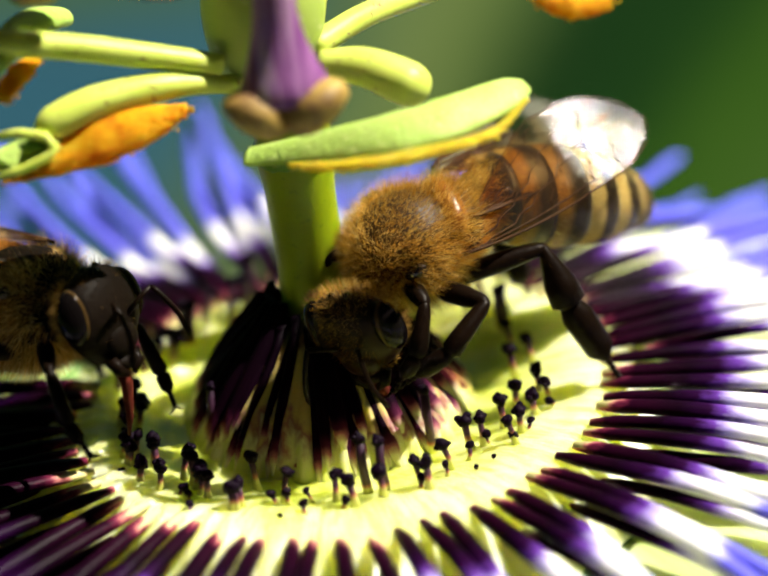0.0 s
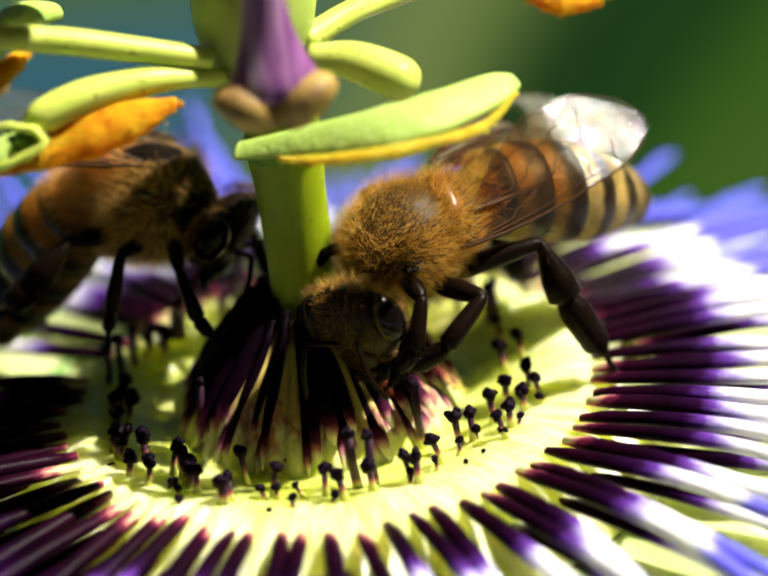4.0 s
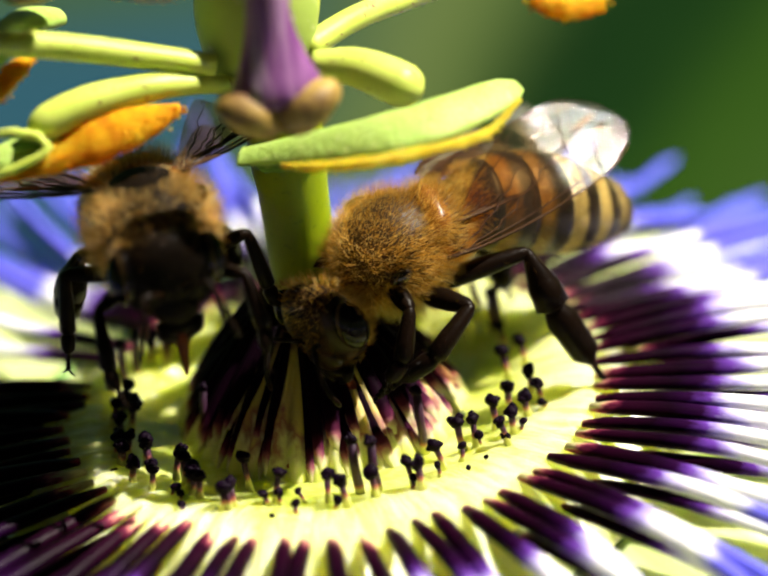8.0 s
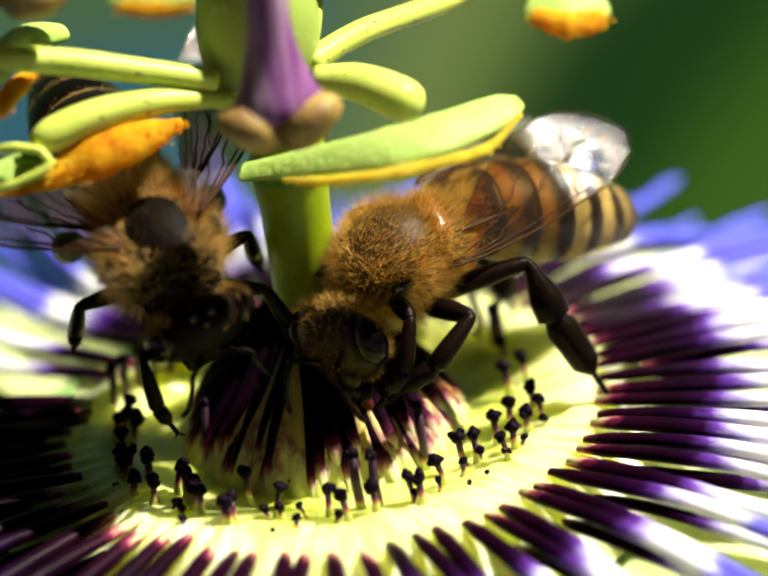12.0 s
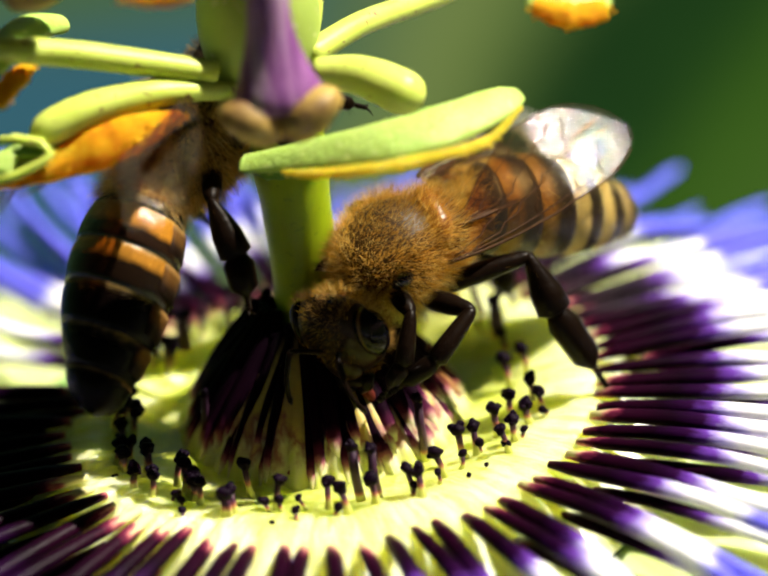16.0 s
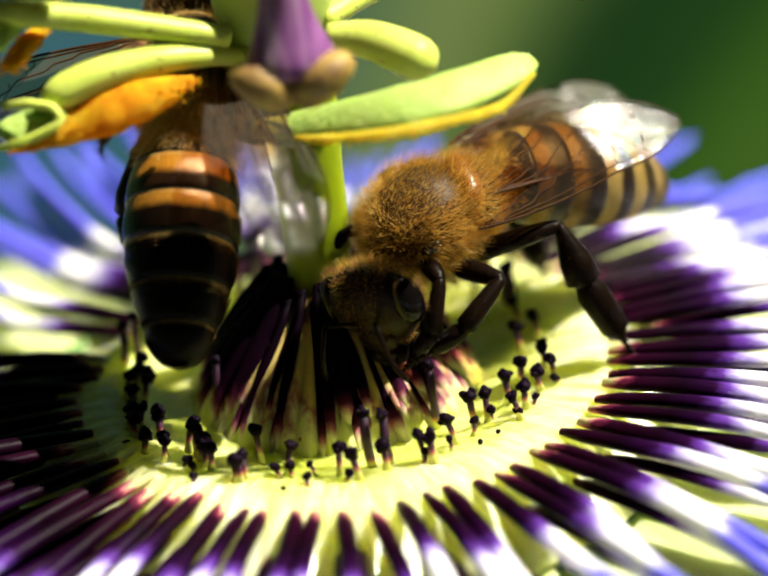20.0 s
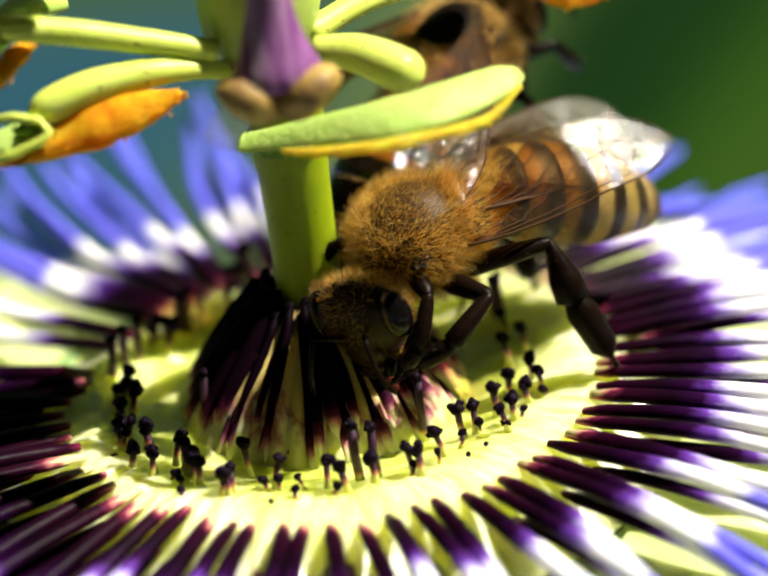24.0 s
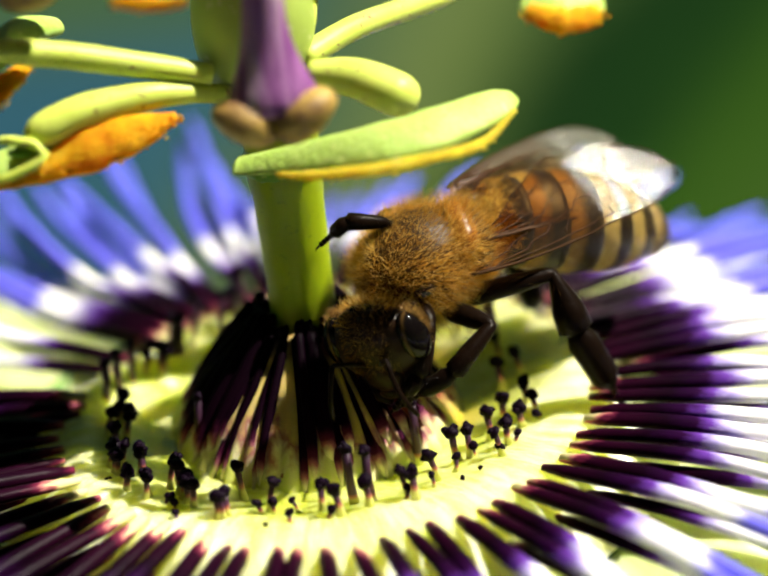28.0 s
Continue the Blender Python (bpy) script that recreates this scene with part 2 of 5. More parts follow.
def fuzz_material(name, root, mid, tip):
    """Fine hair that shines and lets light through."""
    a = Mat(name, 0.4, 0.4)
    r = a.node("ShaderNodeNewGeometry").outputs["Random Per Island"]
    c = a.ramp(r, [(0.0, root), (0.5, mid), (1.0, tip)])
    a.color(c)
    glow = a.node("ShaderNodeBsdfTranslucent", Color=c)
    mx = a.t.nodes.new("ShaderNodeMixShader")
    mx.inputs[0].default_value = 0.45
    a.t.links.new(a.b.outputs[0], mx.inputs[1]), a.t.links.new(glow.outputs[0], mx.inputs[2])
    a.t.links.new(mx.outputs[0], a.t.nodes["Material Output"].inputs[0])
    return a.m


M_FUZZ = fuzz_material("bee_fuzz", (0.30, 0.125, 0.008), (0.74, 0.40, 0.036), (0.96, 0.72, 0.26))
M_FUZZ_TAN = fuzz_material("bee_fuzz_tan", (0.34, 0.16, 0.02), (0.76, 0.45, 0.09), (0.96, 0.76, 0.36))
M_FACE = fuzz_material("bee_face_fuzz", (0.03, 0.013, 0.002), (0.20, 0.09, 0.012), (0.75, 0.46, 0.12))
M_FUZZ_DARK = fuzz_material("bee_fuzz_dark", (0.015, 0.006, 0.002), (0.05, 0.022, 0.006), (0.20, 0.11, 0.03))
M_FUZZ_PALE = fuzz_material("bee_fuzz_pale", (0.34, 0.22, 0.04), (0.62, 0.48, 0.12), (0.85, 0.74, 0.32))


def tergite_material(name, front, band, pale, wide, soft, rough=0.24, gloss=0.25):
    """A back plate: dark hind edge, coloured middle, hair-pale fore edge."""
    a = Mat(name, rough, gloss)
    x = a.math("ADD", a.axis(0), a.math("MULTIPLY", a.math("SUBTRACT", a.noise(1300, 4), 0.5), 0.22))
    c = a.ramp(x, [(0.0, band), (wide, band), (wide + soft, front), (0.80, front), (0.93, pale), (1.0, pale)])
    fine = a.mix(a.math("MULTIPLY", a.noise(5500, 3, stretch=(0.5, 3, 3)), 0.75), c, tuple(min(0.02, 0.8 * v) for v in band))
    return a.color(fine).bump(a.noise(5000, 3, stretch=(1, 4, 4)), 0.45).m


AMBER = tergite_material("tergite_amber", (0.30, 0.15, 0.018), (0.020, 0.009, 0.003), (0.40, 0.23, 0.04), 0.42, 0.24, 0.34)
TAN = tergite_material("tergite_tan", (0.62, 0.42, 0.12), (0.018, 0.009, 0.004), (0.80, 0.62, 0.28), 0.40, 0.10, 0.4)
TAIL = tergite_material("tergite_tail", (0.30, 0.19, 0.06), (0.05, 0.028, 0.010), (0.5, 0.36, 0.14), 0.45, 0.3, 0.5)
ORANGE = tergite_material("tergite_orange", (0.52, 0.21, 0.018), (0.014, 0.006, 0.003), (0.60, 0.36, 0.10), 0.34, 0.16, 0.17, 0.45)
UMBER = tergite_material("tergite_umber", (0.42, 0.18, 0.02), (0.008, 0.004, 0.002), (0.46, 0.27, 0.08), 0.50, 0.16, 0.17, 0.3)
BLACK = tergite_material("tergite_black", (0.006, 0.003, 0.0015), (0.0025, 0.0013, 0.001), (0.26, 0.17, 0.05), 0.66, 0.1, 0.22, 0.06)
M_STERNITE = tergite_material("sternite_brown", (0.15, 0.065, 0.014), (0.014, 0.007, 0.004), (0.26, 0.14, 0.04), 0.4, 0.3, 0.5, 0.06)
TERGITES = {"brown": [AMBER, AMBER, AMBER, TAN, TAN, TAIL], "orange": [ORANGE, ORANGE, UMBER, BLACK, BLACK, BLACK]}


def wing_material(name, shine, milky, root, inner=0.03):
    """Thin membrane: amber and smooth towards the root, clear and crinkled towards the tip."""
    a = Mat(name, 0.2)
    out = a.t.nodes["Material Output"]
    x = a.axis(0)
    tint = a.ramp(x, [(0.05, root), (0.56, tuple(0.75 * c + 0.18 for c in root)), (0.63, (0.93, 0.92, 0.88))])
    tr = a.node("ShaderNodeBsdfTransparent", Color=tint)
    crinkle = a.math("ADD", a.noise(1500, 4, stretch=(0.35, 1.6, 1)), a.math("MULTIPLY", a.noise(520, 2, stretch=(0.4, 2.0, 1)), 1.8))
    wr = a.node("ShaderNodeBump", Height=crinkle, Strength=1.0, Distance=0.5 * MM)
    gl = a.node("ShaderNodeBsdfGlossy", Color=(0.95, 0.93, 0.88, 1), Roughness=0.12, Normal=wr.outputs[0])
    mx = a.t.nodes.new("ShaderNodeMixShader")
    gloss = a.ramp(x, [(0.57, (shine * inner,) * 3), (0.62, (shine,) * 3)])
    a.t.links.new(gloss, mx.inputs[0])
    a.t.links.new(tr.outputs[0], mx.inputs[1]), a.t.links.new(gl.outputs[0], mx.inputs[2])
    milk = a.node("ShaderNodeBsdfDiffuse", Color=(0.80, 0.76, 0.66, 1))
    m2 = a.t.nodes.new("ShaderNodeMixShader")
    m2.inputs[0].default_value = milky
    a.t.links.new(mx.outputs[0], m2.inputs[1]), a.t.links.new(milk.outputs[0], m2.inputs[2])
    a.t.links.new(m2.outputs[0], out.inputs[0])
    return a.m


M_WING = wing_material("bee_wing", 0.17, 0.006, (0.90, 0.76, 0.52), 0.004)
M_WING_FAR = wing_material("bee_wing_pale", 0.04, 0.06, (0.85, 0.62, 0.34), 0.1)
M_WING_CLEAR = wing_material("bee_wing_clear", 0.05, 0.02, (0.86, 0.72, 0.52))
M_HINDWING = wing_material("bee_hindwing", 0.004, 0.0, (0.94, 0.84, 0.68))
M_VEIN = plain("wing_vein", (0.02, 0.008, 0.003), (0.06, 0.025, 0.008), 900, 0.5, 0.08)


# ---- mesh building, in millimetres ----
class Geo:
    def __init__(self):
        self.v, self.f = [], []

    def ring_skin(self, rings, close_start=True, close_end=True):
        base, n = len(self.v), len(rings[0])
        for r in rings:
            self.v.extend(tuple(p) for p in r)
        for i in range(len(rings) - 1):
            for j in range(n):
                a, b = base + i * n + j, base + i * n + (j + 1) % n
                self.f.append((a, b, b + n, a + n))
        if close_start:
            self.f.append(tuple(base + j for j in reversed(range(n))))
        if close_end:
            self.f.append(tuple(base + (len(rings) - 1) * n + j for j in range(n)))
        return self

    def tube(self, pts, radii, sides=8, flat=1.0, side=(0, 0, 1)):
        """A tapered tube along pts; flat squeezes it along side."""
        pts = [Vector(p) for p in pts]
        rings, w = [], Vector(side)
        for i, p in enumerate(pts):
            t = (pts[min(i + 1, len(pts) - 1)] - pts[max(i - 1, 0)]).normalized()
            w = w - t * w.dot(t)
            if w.length < 0.05:
                w = t.orthogonal()
            w.normalize()
            s = t.cross(w)
            r = radii[i] if hasattr(radii, "__len__") else radii
            rings.append([p + (s * math.cos(a) + w * (math.sin(a) * flat)) * r for a in (2 * math.pi * k / sides for k in range(sides))])
        return self.ring_skin(rings)

    def lathe(self, profile, sides=96, ripple=None, centre=(0, 0)):
        rings = []
        for r, z in profile:
            ring = []
            for k in range(sides):
                a = 2 * math.pi * k / sides
                dr, dz = ripple(a, r, z) if ripple else (0, 0)
                ring.append((centre[0] + (r + dr) * math.cos(a), centre[1] + (r + dr) * math.sin(a), z + dz))
            rings.append(ring)
        return self.ring_skin(rings, False, False)

    def blob(self, c, radii, n=12, m=10, lump=0.0, freq=1.0, turn=None, warp=None):
        c, rings = Vector(c), []
        for i in range(m + 1):
            th = math.pi * (0.02 + 0.96 * i / m)
            ring = []
            for k in range(n):
                ph = 2 * math.pi * k / n
                u = Vector((math.cos(th), math.sin(th) * math.cos(ph), math.sin(th) * math.sin(ph)))
                s = 1 + (lump * noise.noise(u * freq + c * 3.1) if lump else 0)
                p = Vector((u.x * radii[0], u.y * radii[1], u.z * radii[2])) * s
                if warp:
                    p = warp(p)
                if turn:
                    p = turn @ p
                ring.append(c + p)
            rings.append(ring)
        return self.ring_skin(rings)

    def hairs(self, c, radii, count, length, rng, lean=(-0.5, 0, 0), keep=None, width=0.022, turn=None):
        """Short stiff hairs on an ellipsoid, each a thin bent blade."""
        c, lean = Vector(c), Vector(lean)
        for _ in range(count):
            u = Vector((rng.gauss(0, 1), rng.gauss(0, 1), rng.gauss(0, 1))).normalized()
            if keep and not keep(u):
                continue
            p = Vector((u.x * radii[0], u.y * radii[1], u.z * radii[2])) * 0.98
            nrm = Vector((u.x / radii[0], u.y / radii[1], u.z / radii[2])).normalized()
            d = (nrm + lean * rng.uniform(0.5, 1.2) + Vector((rng.uniform(-.45, .45), rng.uniform(-.45, .45), rng.uniform(-.45, .45)))).normalized()
            L = length * rng.uniform(0.5, 1.25)
            s = d.cross(Vector((rng.uniform(-1, 1), rng.uniform(-1, 1), rng.uniform(-1, 1)))).normalized() * width
            q = p + d * L * 0.55
            e = p + d * L + lean * L * 0.25
            pts = [p - s, p + s, q + s * 0.7, q - s * 0.7, e]
            if turn:
                pts = [turn @ x for x in pts]
            b = len(self.v)
            self.v.extend(tuple(c + x) for x in pts)
            self.f.extend(((b, b + 1, b + 2, b + 3), (b + 3, b + 2, b + 4)))
        return self

    def mesh(self, name, mat, smooth=True):
        me = bpy.data.meshes.new(name)
        me.from_pydata([(x * MM, y * MM, z * MM) for x, y, z in self.v], [], self.f)
        me.materials.append(mat)
        if smooth:
            me.polygons.foreach_set("use_smooth", [True] * len(me.polygons))
        me.update()
        return me


def part(name, shape, mat, parent, label="", m=None, kind="", smooth=True):
    """Links a shape, or a mesh that others share, as one mesh object under parent."""
    ob = new(name, shape.mesh(name, mat, smooth) if isinstance(shape, Geo) else shape)
    ob.parent = parent
    if m is not None:
        ob.matrix_basis = m
    return tagged(ob, label=label, kind=kind)


def place(x, y, z):
    return Matrix.Translation((x * MM, y * MM, z * MM))


def facing(pos, fwd, up):
    """A pose in millimetres whose x axis runs along fwd and whose z axis lies towards up."""
    x = Vector(fwd).normalized()
    y = Vector(up).cross(x).normalized()
    m = Matrix((x, y, x.cross(y))).transposed().to_4x4()
    m.translation = Vector(pos) * MM
    return m


def bezier(a, b, c, d, n=14):
    a, b, c, d = Vector(a), Vector(b), Vector(c), Vector(d)
    out = []
    for i in range(n):
        t = i / (n - 1)
        s = 1 - t
        out.append(a * s ** 3 + b * 3 * s * s * t + c * 3 * s * t * t + d * t ** 3)
    return out


# ---- surroundings ----
def ground_material():
    a = Mat("ground_soil", 0.9, 0.2)
    c = a.ramp(a.noise(9, 6), [(0.3, (0.020, 0.032, 0.010)), (0.55, (0.045, 0.07, 0.018)), (0.75, (0.08, 0.08, 0.04))])
    return a.color(c).bump(a.noise(60, 5), 0.8, 0.02).m


g = Geo()
g.lathe([(1, -1200), (2000, -1200), (20000, -1200), (400000, -1200)], 48)
ground = tagged(new("ground", g.mesh("ground", ground_material())), label="dark garden soil with patchy low green growth", category="ground", kind="structure")


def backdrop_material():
    a = Mat("hedge_glow", 0.9, 0.0)
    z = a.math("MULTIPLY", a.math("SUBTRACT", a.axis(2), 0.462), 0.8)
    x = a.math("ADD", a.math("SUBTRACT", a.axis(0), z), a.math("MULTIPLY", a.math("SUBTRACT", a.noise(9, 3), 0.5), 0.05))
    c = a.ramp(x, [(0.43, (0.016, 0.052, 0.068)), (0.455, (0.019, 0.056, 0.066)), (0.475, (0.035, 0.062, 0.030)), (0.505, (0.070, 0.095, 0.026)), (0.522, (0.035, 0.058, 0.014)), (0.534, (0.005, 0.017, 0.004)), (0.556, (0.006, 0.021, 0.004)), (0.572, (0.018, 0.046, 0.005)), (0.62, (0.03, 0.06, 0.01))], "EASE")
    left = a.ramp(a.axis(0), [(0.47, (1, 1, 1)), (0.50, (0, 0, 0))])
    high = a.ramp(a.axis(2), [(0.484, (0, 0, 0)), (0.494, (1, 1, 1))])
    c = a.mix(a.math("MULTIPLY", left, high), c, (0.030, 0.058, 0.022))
    # the hedge emits these colours, its lit and dark patches painted in
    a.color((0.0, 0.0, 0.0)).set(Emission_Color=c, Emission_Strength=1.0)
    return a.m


# a dense hedge far behind the flower, a bowed bank that glows by itself and closes the view
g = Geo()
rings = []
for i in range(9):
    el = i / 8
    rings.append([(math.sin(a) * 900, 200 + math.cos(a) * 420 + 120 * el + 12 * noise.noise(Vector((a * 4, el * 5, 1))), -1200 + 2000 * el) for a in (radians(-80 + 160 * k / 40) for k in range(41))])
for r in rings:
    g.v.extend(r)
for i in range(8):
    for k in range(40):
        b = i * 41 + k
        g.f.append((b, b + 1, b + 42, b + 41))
backdrop = tagged(new("backdrop", g.mesh("backdrop", backdrop_material())), label="blurred green hedge backdrop far behind the flower, glowing in its own colours", category="hedge", kind="structure")

# ---- the passion flower ----
AX = -0.25           # the column stands a little beside the middle of the disc
flower = tagged(new("passion_flower"), label="open blue passion flower with dark purple and white banded corona", category="flower")
flower.matrix_basis = place(0, 0, 0)

# five sepals and five petals under the corona
def petal_mesh(name, L, W, lift):
    g = Geo()
    top, bot = [], []
    for i in range(15):
        t = i / 14
        w = W * (0.35 + 0.65 * math.sin(math.pi * min(1, 0.12 + t * 0.9)) ** 0.8) * (1 if t < 0.85 else math.sqrt(max(0.02, 1 - ((t - 0.85) / 0.16) ** 2)))
        row_t, row_b = [], []
        for k in range(11):
            s = k / 5 - 1
            zz = lift * t * t + 1.4 * s * s * math.sin(math.pi * t) + 0.25 * noise.noise(Vector((t * 5, s * 2, L)))
            row_t.append((4 + L * t, s * w, zz))
            row_b.append((4 + L * t, s * w, zz - 0.45))
        top.append(row_t), bot.append(row_b)
    rings = [r + list(reversed(b)) for r, b in zip(top, bot)]
    g.ring_skin(rings)
    return g.mesh(name, M_PETAL)


petal_meshes = [petal_mesh("petal", 30, 6.4, -1.5), petal_mesh("sepal", 31, 7.2, -0.5)]
for k in range(10):
    a = 18 + 36 * k
    name = "sepal" if k % 2 else "petal"
    hang = 52 if a in (198, 234) else 0
    part(name, petal_meshes[k % 2], M_PETAL, flower, m=place(0, 0, -2.3 if k % 2 else -1.9) @ pose(0, 0, 0, random.uniform(-4, 4), 4 + hang + 15 * max(0, math.sin(radians(a))) ** 3 + random.uniform(-2, 2), a))

# the fleshy disc, narrower on one side
def outline(a):
    """How far the disc reaches at a bearing, in radians, against its full width."""
    d = abs((a - radians(136) + math.pi) % (2 * math.pi) - math.pi)
    e = abs((a - radians(230) + math.pi) % (2 * math.pi) - math.pi)
    return 1 - 0.07 * max(0.0, math.cos(min(math.pi / 2, e * 2.4))) ** 2 - 0.23 * max(0.0, math.cos(min(math.pi / 2, d * 1.0))) ** 1.5


disc_profile = [(3.9, -0.75), (4.6, -0.72), (5.4, -0.62), (6.0, -0.48), (6.4, -0.36), (6.75, -0.25), (7.2, -0.13), (7.8, -0.02), (8.5, 0.06), (9.2, 0.05), (9.8, -0.12), (10.6, -0.5), (11.6, -1.0), (12.4, -1.5), (12.0, -2.0), (8, -2.3), (2, -2.4)]
g = Geo().lathe(disc_profile, 420, lambda a, r, z: (max(0, r - 5.5) / 4.5 * 10 * (outline(a) - 1) * (0.95 if r < 11 else 0.8) + (0.18 if r > 7.5 else 0.30) * noise.noise(Vector((math.cos(a) * 3, math.sin(a) * 3, 0))) + (0.22 * math.sin(a * 31 + 2 * math.sin(a * 7)) * 0.3 if 5.9 < r < 7 and z > -1.3 else 0), (-0.10 * math.cos(a * 70) * min(1, (r - 8.2) / 1.5) if 8.2 < r < 12.2 and z > -1.4 else 0.0) + 0.10 * noise.noise(Vector((math.cos(a) * r, math.sin(a) * r, 1)))))
part("disc", g, M_DISC, flower, "glossy yellow-green disc")

# calyx cup and the stalk that carries the flower down to the ground
g = Geo().lathe([(12.0, -2.2), (11.0, -3.2), (8.5, -4.6), (5.0, -5.8), (2.6, -6.8), (1.6, -8.5)], 40)
part("calyx", g, M_COLLAR, flower, "green calyx cup")
part("flower_stalk", Geo().tube(bezier((0, 0, -7.5), (0.5, 1.0, -60), (60, 90, -420), (30, 120, -1201), 24), [1.5] * 6 + [1.8] * 10 + [2.6] * 8, 12, 1.0, (1, 0, 0)), M_COLLAR, flower, "thin green stalk")

# the pleated cream cup round the column
cup = [(5.3, -1.6), (5.1, -1.1), (4.85, -0.6), (4.55, -0.1), (4.2, 0.4), (3.8, 0.9), (3.3, 1.4), (2.75, 2.0), (2.2, 2.5), (1.7, 2.95), (1.25, 3.15), (1.0, 3.0)]
g = Geo().lathe(cup, 264, lambda a, r, z: ((0.24 * abs(math.sin(a * 22 + 0.6 * math.sin(a * 5))) - 0.12 + 0.05 * noise.noise(Vector((a * 6, r, z)))) * min(1, r / 4), 0), (0.1, 0))
part("operculum", g, M_OPERC, flower, "pleated cream and yellow cup")


# dark inner threads that lean in on the column
def thread_mesh(seed):
    rng = random.Random(seed)
    w = rng.uniform(0.9, 1.8)
    g = Geo()
    pts, rad = [], []
    for i in range(9):
        t = i / 8
        pts.append((t * 4.3, 0.10 * math.sin(t * 5 + seed) * t, 0.10 * math.sin(math.pi * t)))
        rad.append(0.03 if i == 0 else w * (0.08 + 0.10 * math.sin(math.pi * min(1, 0.22 + t * 0.65))) if i < 8 else 0.15 * w)
    g.tube(pts, rad, 7)
    g.blob((4.3, 0.0, 0.0), (0.2, 0.2, 0.17), 7, 5, 0.4, 2)
    return g.mesh("inner_thread", M_INNER)


thread_meshes = [thread_mesh(s) for s in range(6)]
N_THREAD = 102
for k in range(N_THREAD):
    a = 2 * math.pi * (k + random.uniform(-0.28, 0.28)) / N_THREAD
    if any(lo < math.degrees(a) - 360 < hi for lo, hi in ((-130, -120), (-113, -104), (-90, -87))):
        continue
    r0, z0 = 4.75 + random.uniform(-0.4, 0.3), -0.35 + random.uniform(-0.1, 0.1)
    r1, z1 = 1.3 + random.uniform(-0.15, 0.4), 3.25 + random.uniform(-0.5, 0.35)
    p0 = Vector((0.1 + r0 * math.cos(a), r0 * math.sin(a), z0 - 0.05 - (r0 - 4.75) * 1.6))
    p1 = Vector((AX + r1 * math.cos(a + 0.1), r1 * math.sin(a + 0.1), z1))
    m = facing(p0, p1 - p0, (math.cos(a), math.sin(a), 0.6))
    m = m @ Matrix.Diagonal(((p1 - p0).length / 4.3, 1, 1, 1))
    slim = -138 < math.degrees(a) - 360 < -96
    part("inner_thread", thread_meshes[1 if slim else k % 6], M_INNER, flower, m=m)


# short capped threads in a loose ring on the disc: (bearing, radius, sort)
STUBS_FRONT = [(-131, 6.6, "b"), (-123, 7.3, "b"), (-127, 7.5, "s"), (-122, 8.2, "s"), (-112, 7.7, "b"), (-114, 5.9, "b"), (-105, 7.0, "s"), (-101, 6.9, "s"), (-101, 6.6, "b"), (-96, 6.8, "s"), (-96, 7.5, "s"), (-101, 8.0, "d"), (-88, 6.8, "b"), (-85, 7.3, "b"), (-86, 7.5, "s"), (-77, 7.1, "b"), (-80, 6.2, "t"), (-75, 6.5, "t")]
STUBS_RIGHT = [(-67, 7.0, "b"), (-65, 7.3, "b"), (-66, 7.2, "s"), (-57, 6.7, "b"), (-58, 7.0, "s"), (-44, 6.2, "b"), (-40, 6.5, "b"), (-29, 6.5, "b"), (-40, 6.7, "s"), (-47, 6.7, "s"), (-38, 7.4, "b"), (-32, 7.4, "b"), (-37, 7.5, "s"), (-52, 7.6, "d"), (-46, 7.6, "d"), (-20, 6.7, "b"), (-24, 7.4, "b"), (-11, 7.2, "b")]
STUBS_LEFT = [(-17, 7.6, "b"), (-29, 7.6, "s"), (-19, 7.8, "s"), (2, 6.3, "b"), (7, 7.0, "b"), (18, 6.7, "b"), (-46, 4.7, "t"), (-45, 3.0, "t"), (-147, 7.5, "b"), (-145, 6.8, "b"), (-139, 7.8, "b"), (-133, 7.7, "b"), (-147, 7.9, "d"), (-152, 7.3, "b"), (-174, 6.5, "b"), (-170, 6.2, "b"), (147, 6.5, "b"), (-152, 4.2, "t")]
STUBS_CLUSTER = [(180, 6.4, "b"), (-170, 6.8, "b"), (-166, 6.3, "b"), (-161, 6.9, "b"), (-163, 7.0, "s"), (-151, 7.0, "b"), (-148, 7.5, "b"), (-147, 6.7, "b"), (-145, 7.4, "s"), (-135, 7.5, "b"), (-147, 8.0, "d"), (-134, 6.4, "b"), (-125, 7.0, "b"), (-121, 7.3, "b"), (-128, 7.5, "s"), (-125, 7.7, "s"), (-123, 8.0, "d"), (-113, 7.7, "b"), (-112, 7.4, "b")]
STUBS_BACK = [(150, 5.9, "b"), (153, 6.5, "b"), (146, 6.2, "b"), (139, 6.1, "t"), (128, 6.6, "t"), (119, 6.4, "t"), (112, 6.8, "h"), (104, 6.5, "t"), (160, 6.6, "t"), (166, 6.9, "t"), (172, 7.1, "t")]
HEAD_Z = {"h": 2.0, "b": 0.75, "s": 0.2, "d": 0.05, "t": 1.5}
HEAD_R = {"h": 0.24, "b": 0.235, "s": 0.15, "d": 0.08, "t": 0.19}


def disc_height(r):
    for (r0, z0), (r1, z1) in zip(disc_profile, disc_profile[1:]):
        if r0 <= r <= r1:
            return z0 + (z1 - z0) * (r - r0) / (r1 - r0)
    return 0.6 if r < 4.9 else 0.0


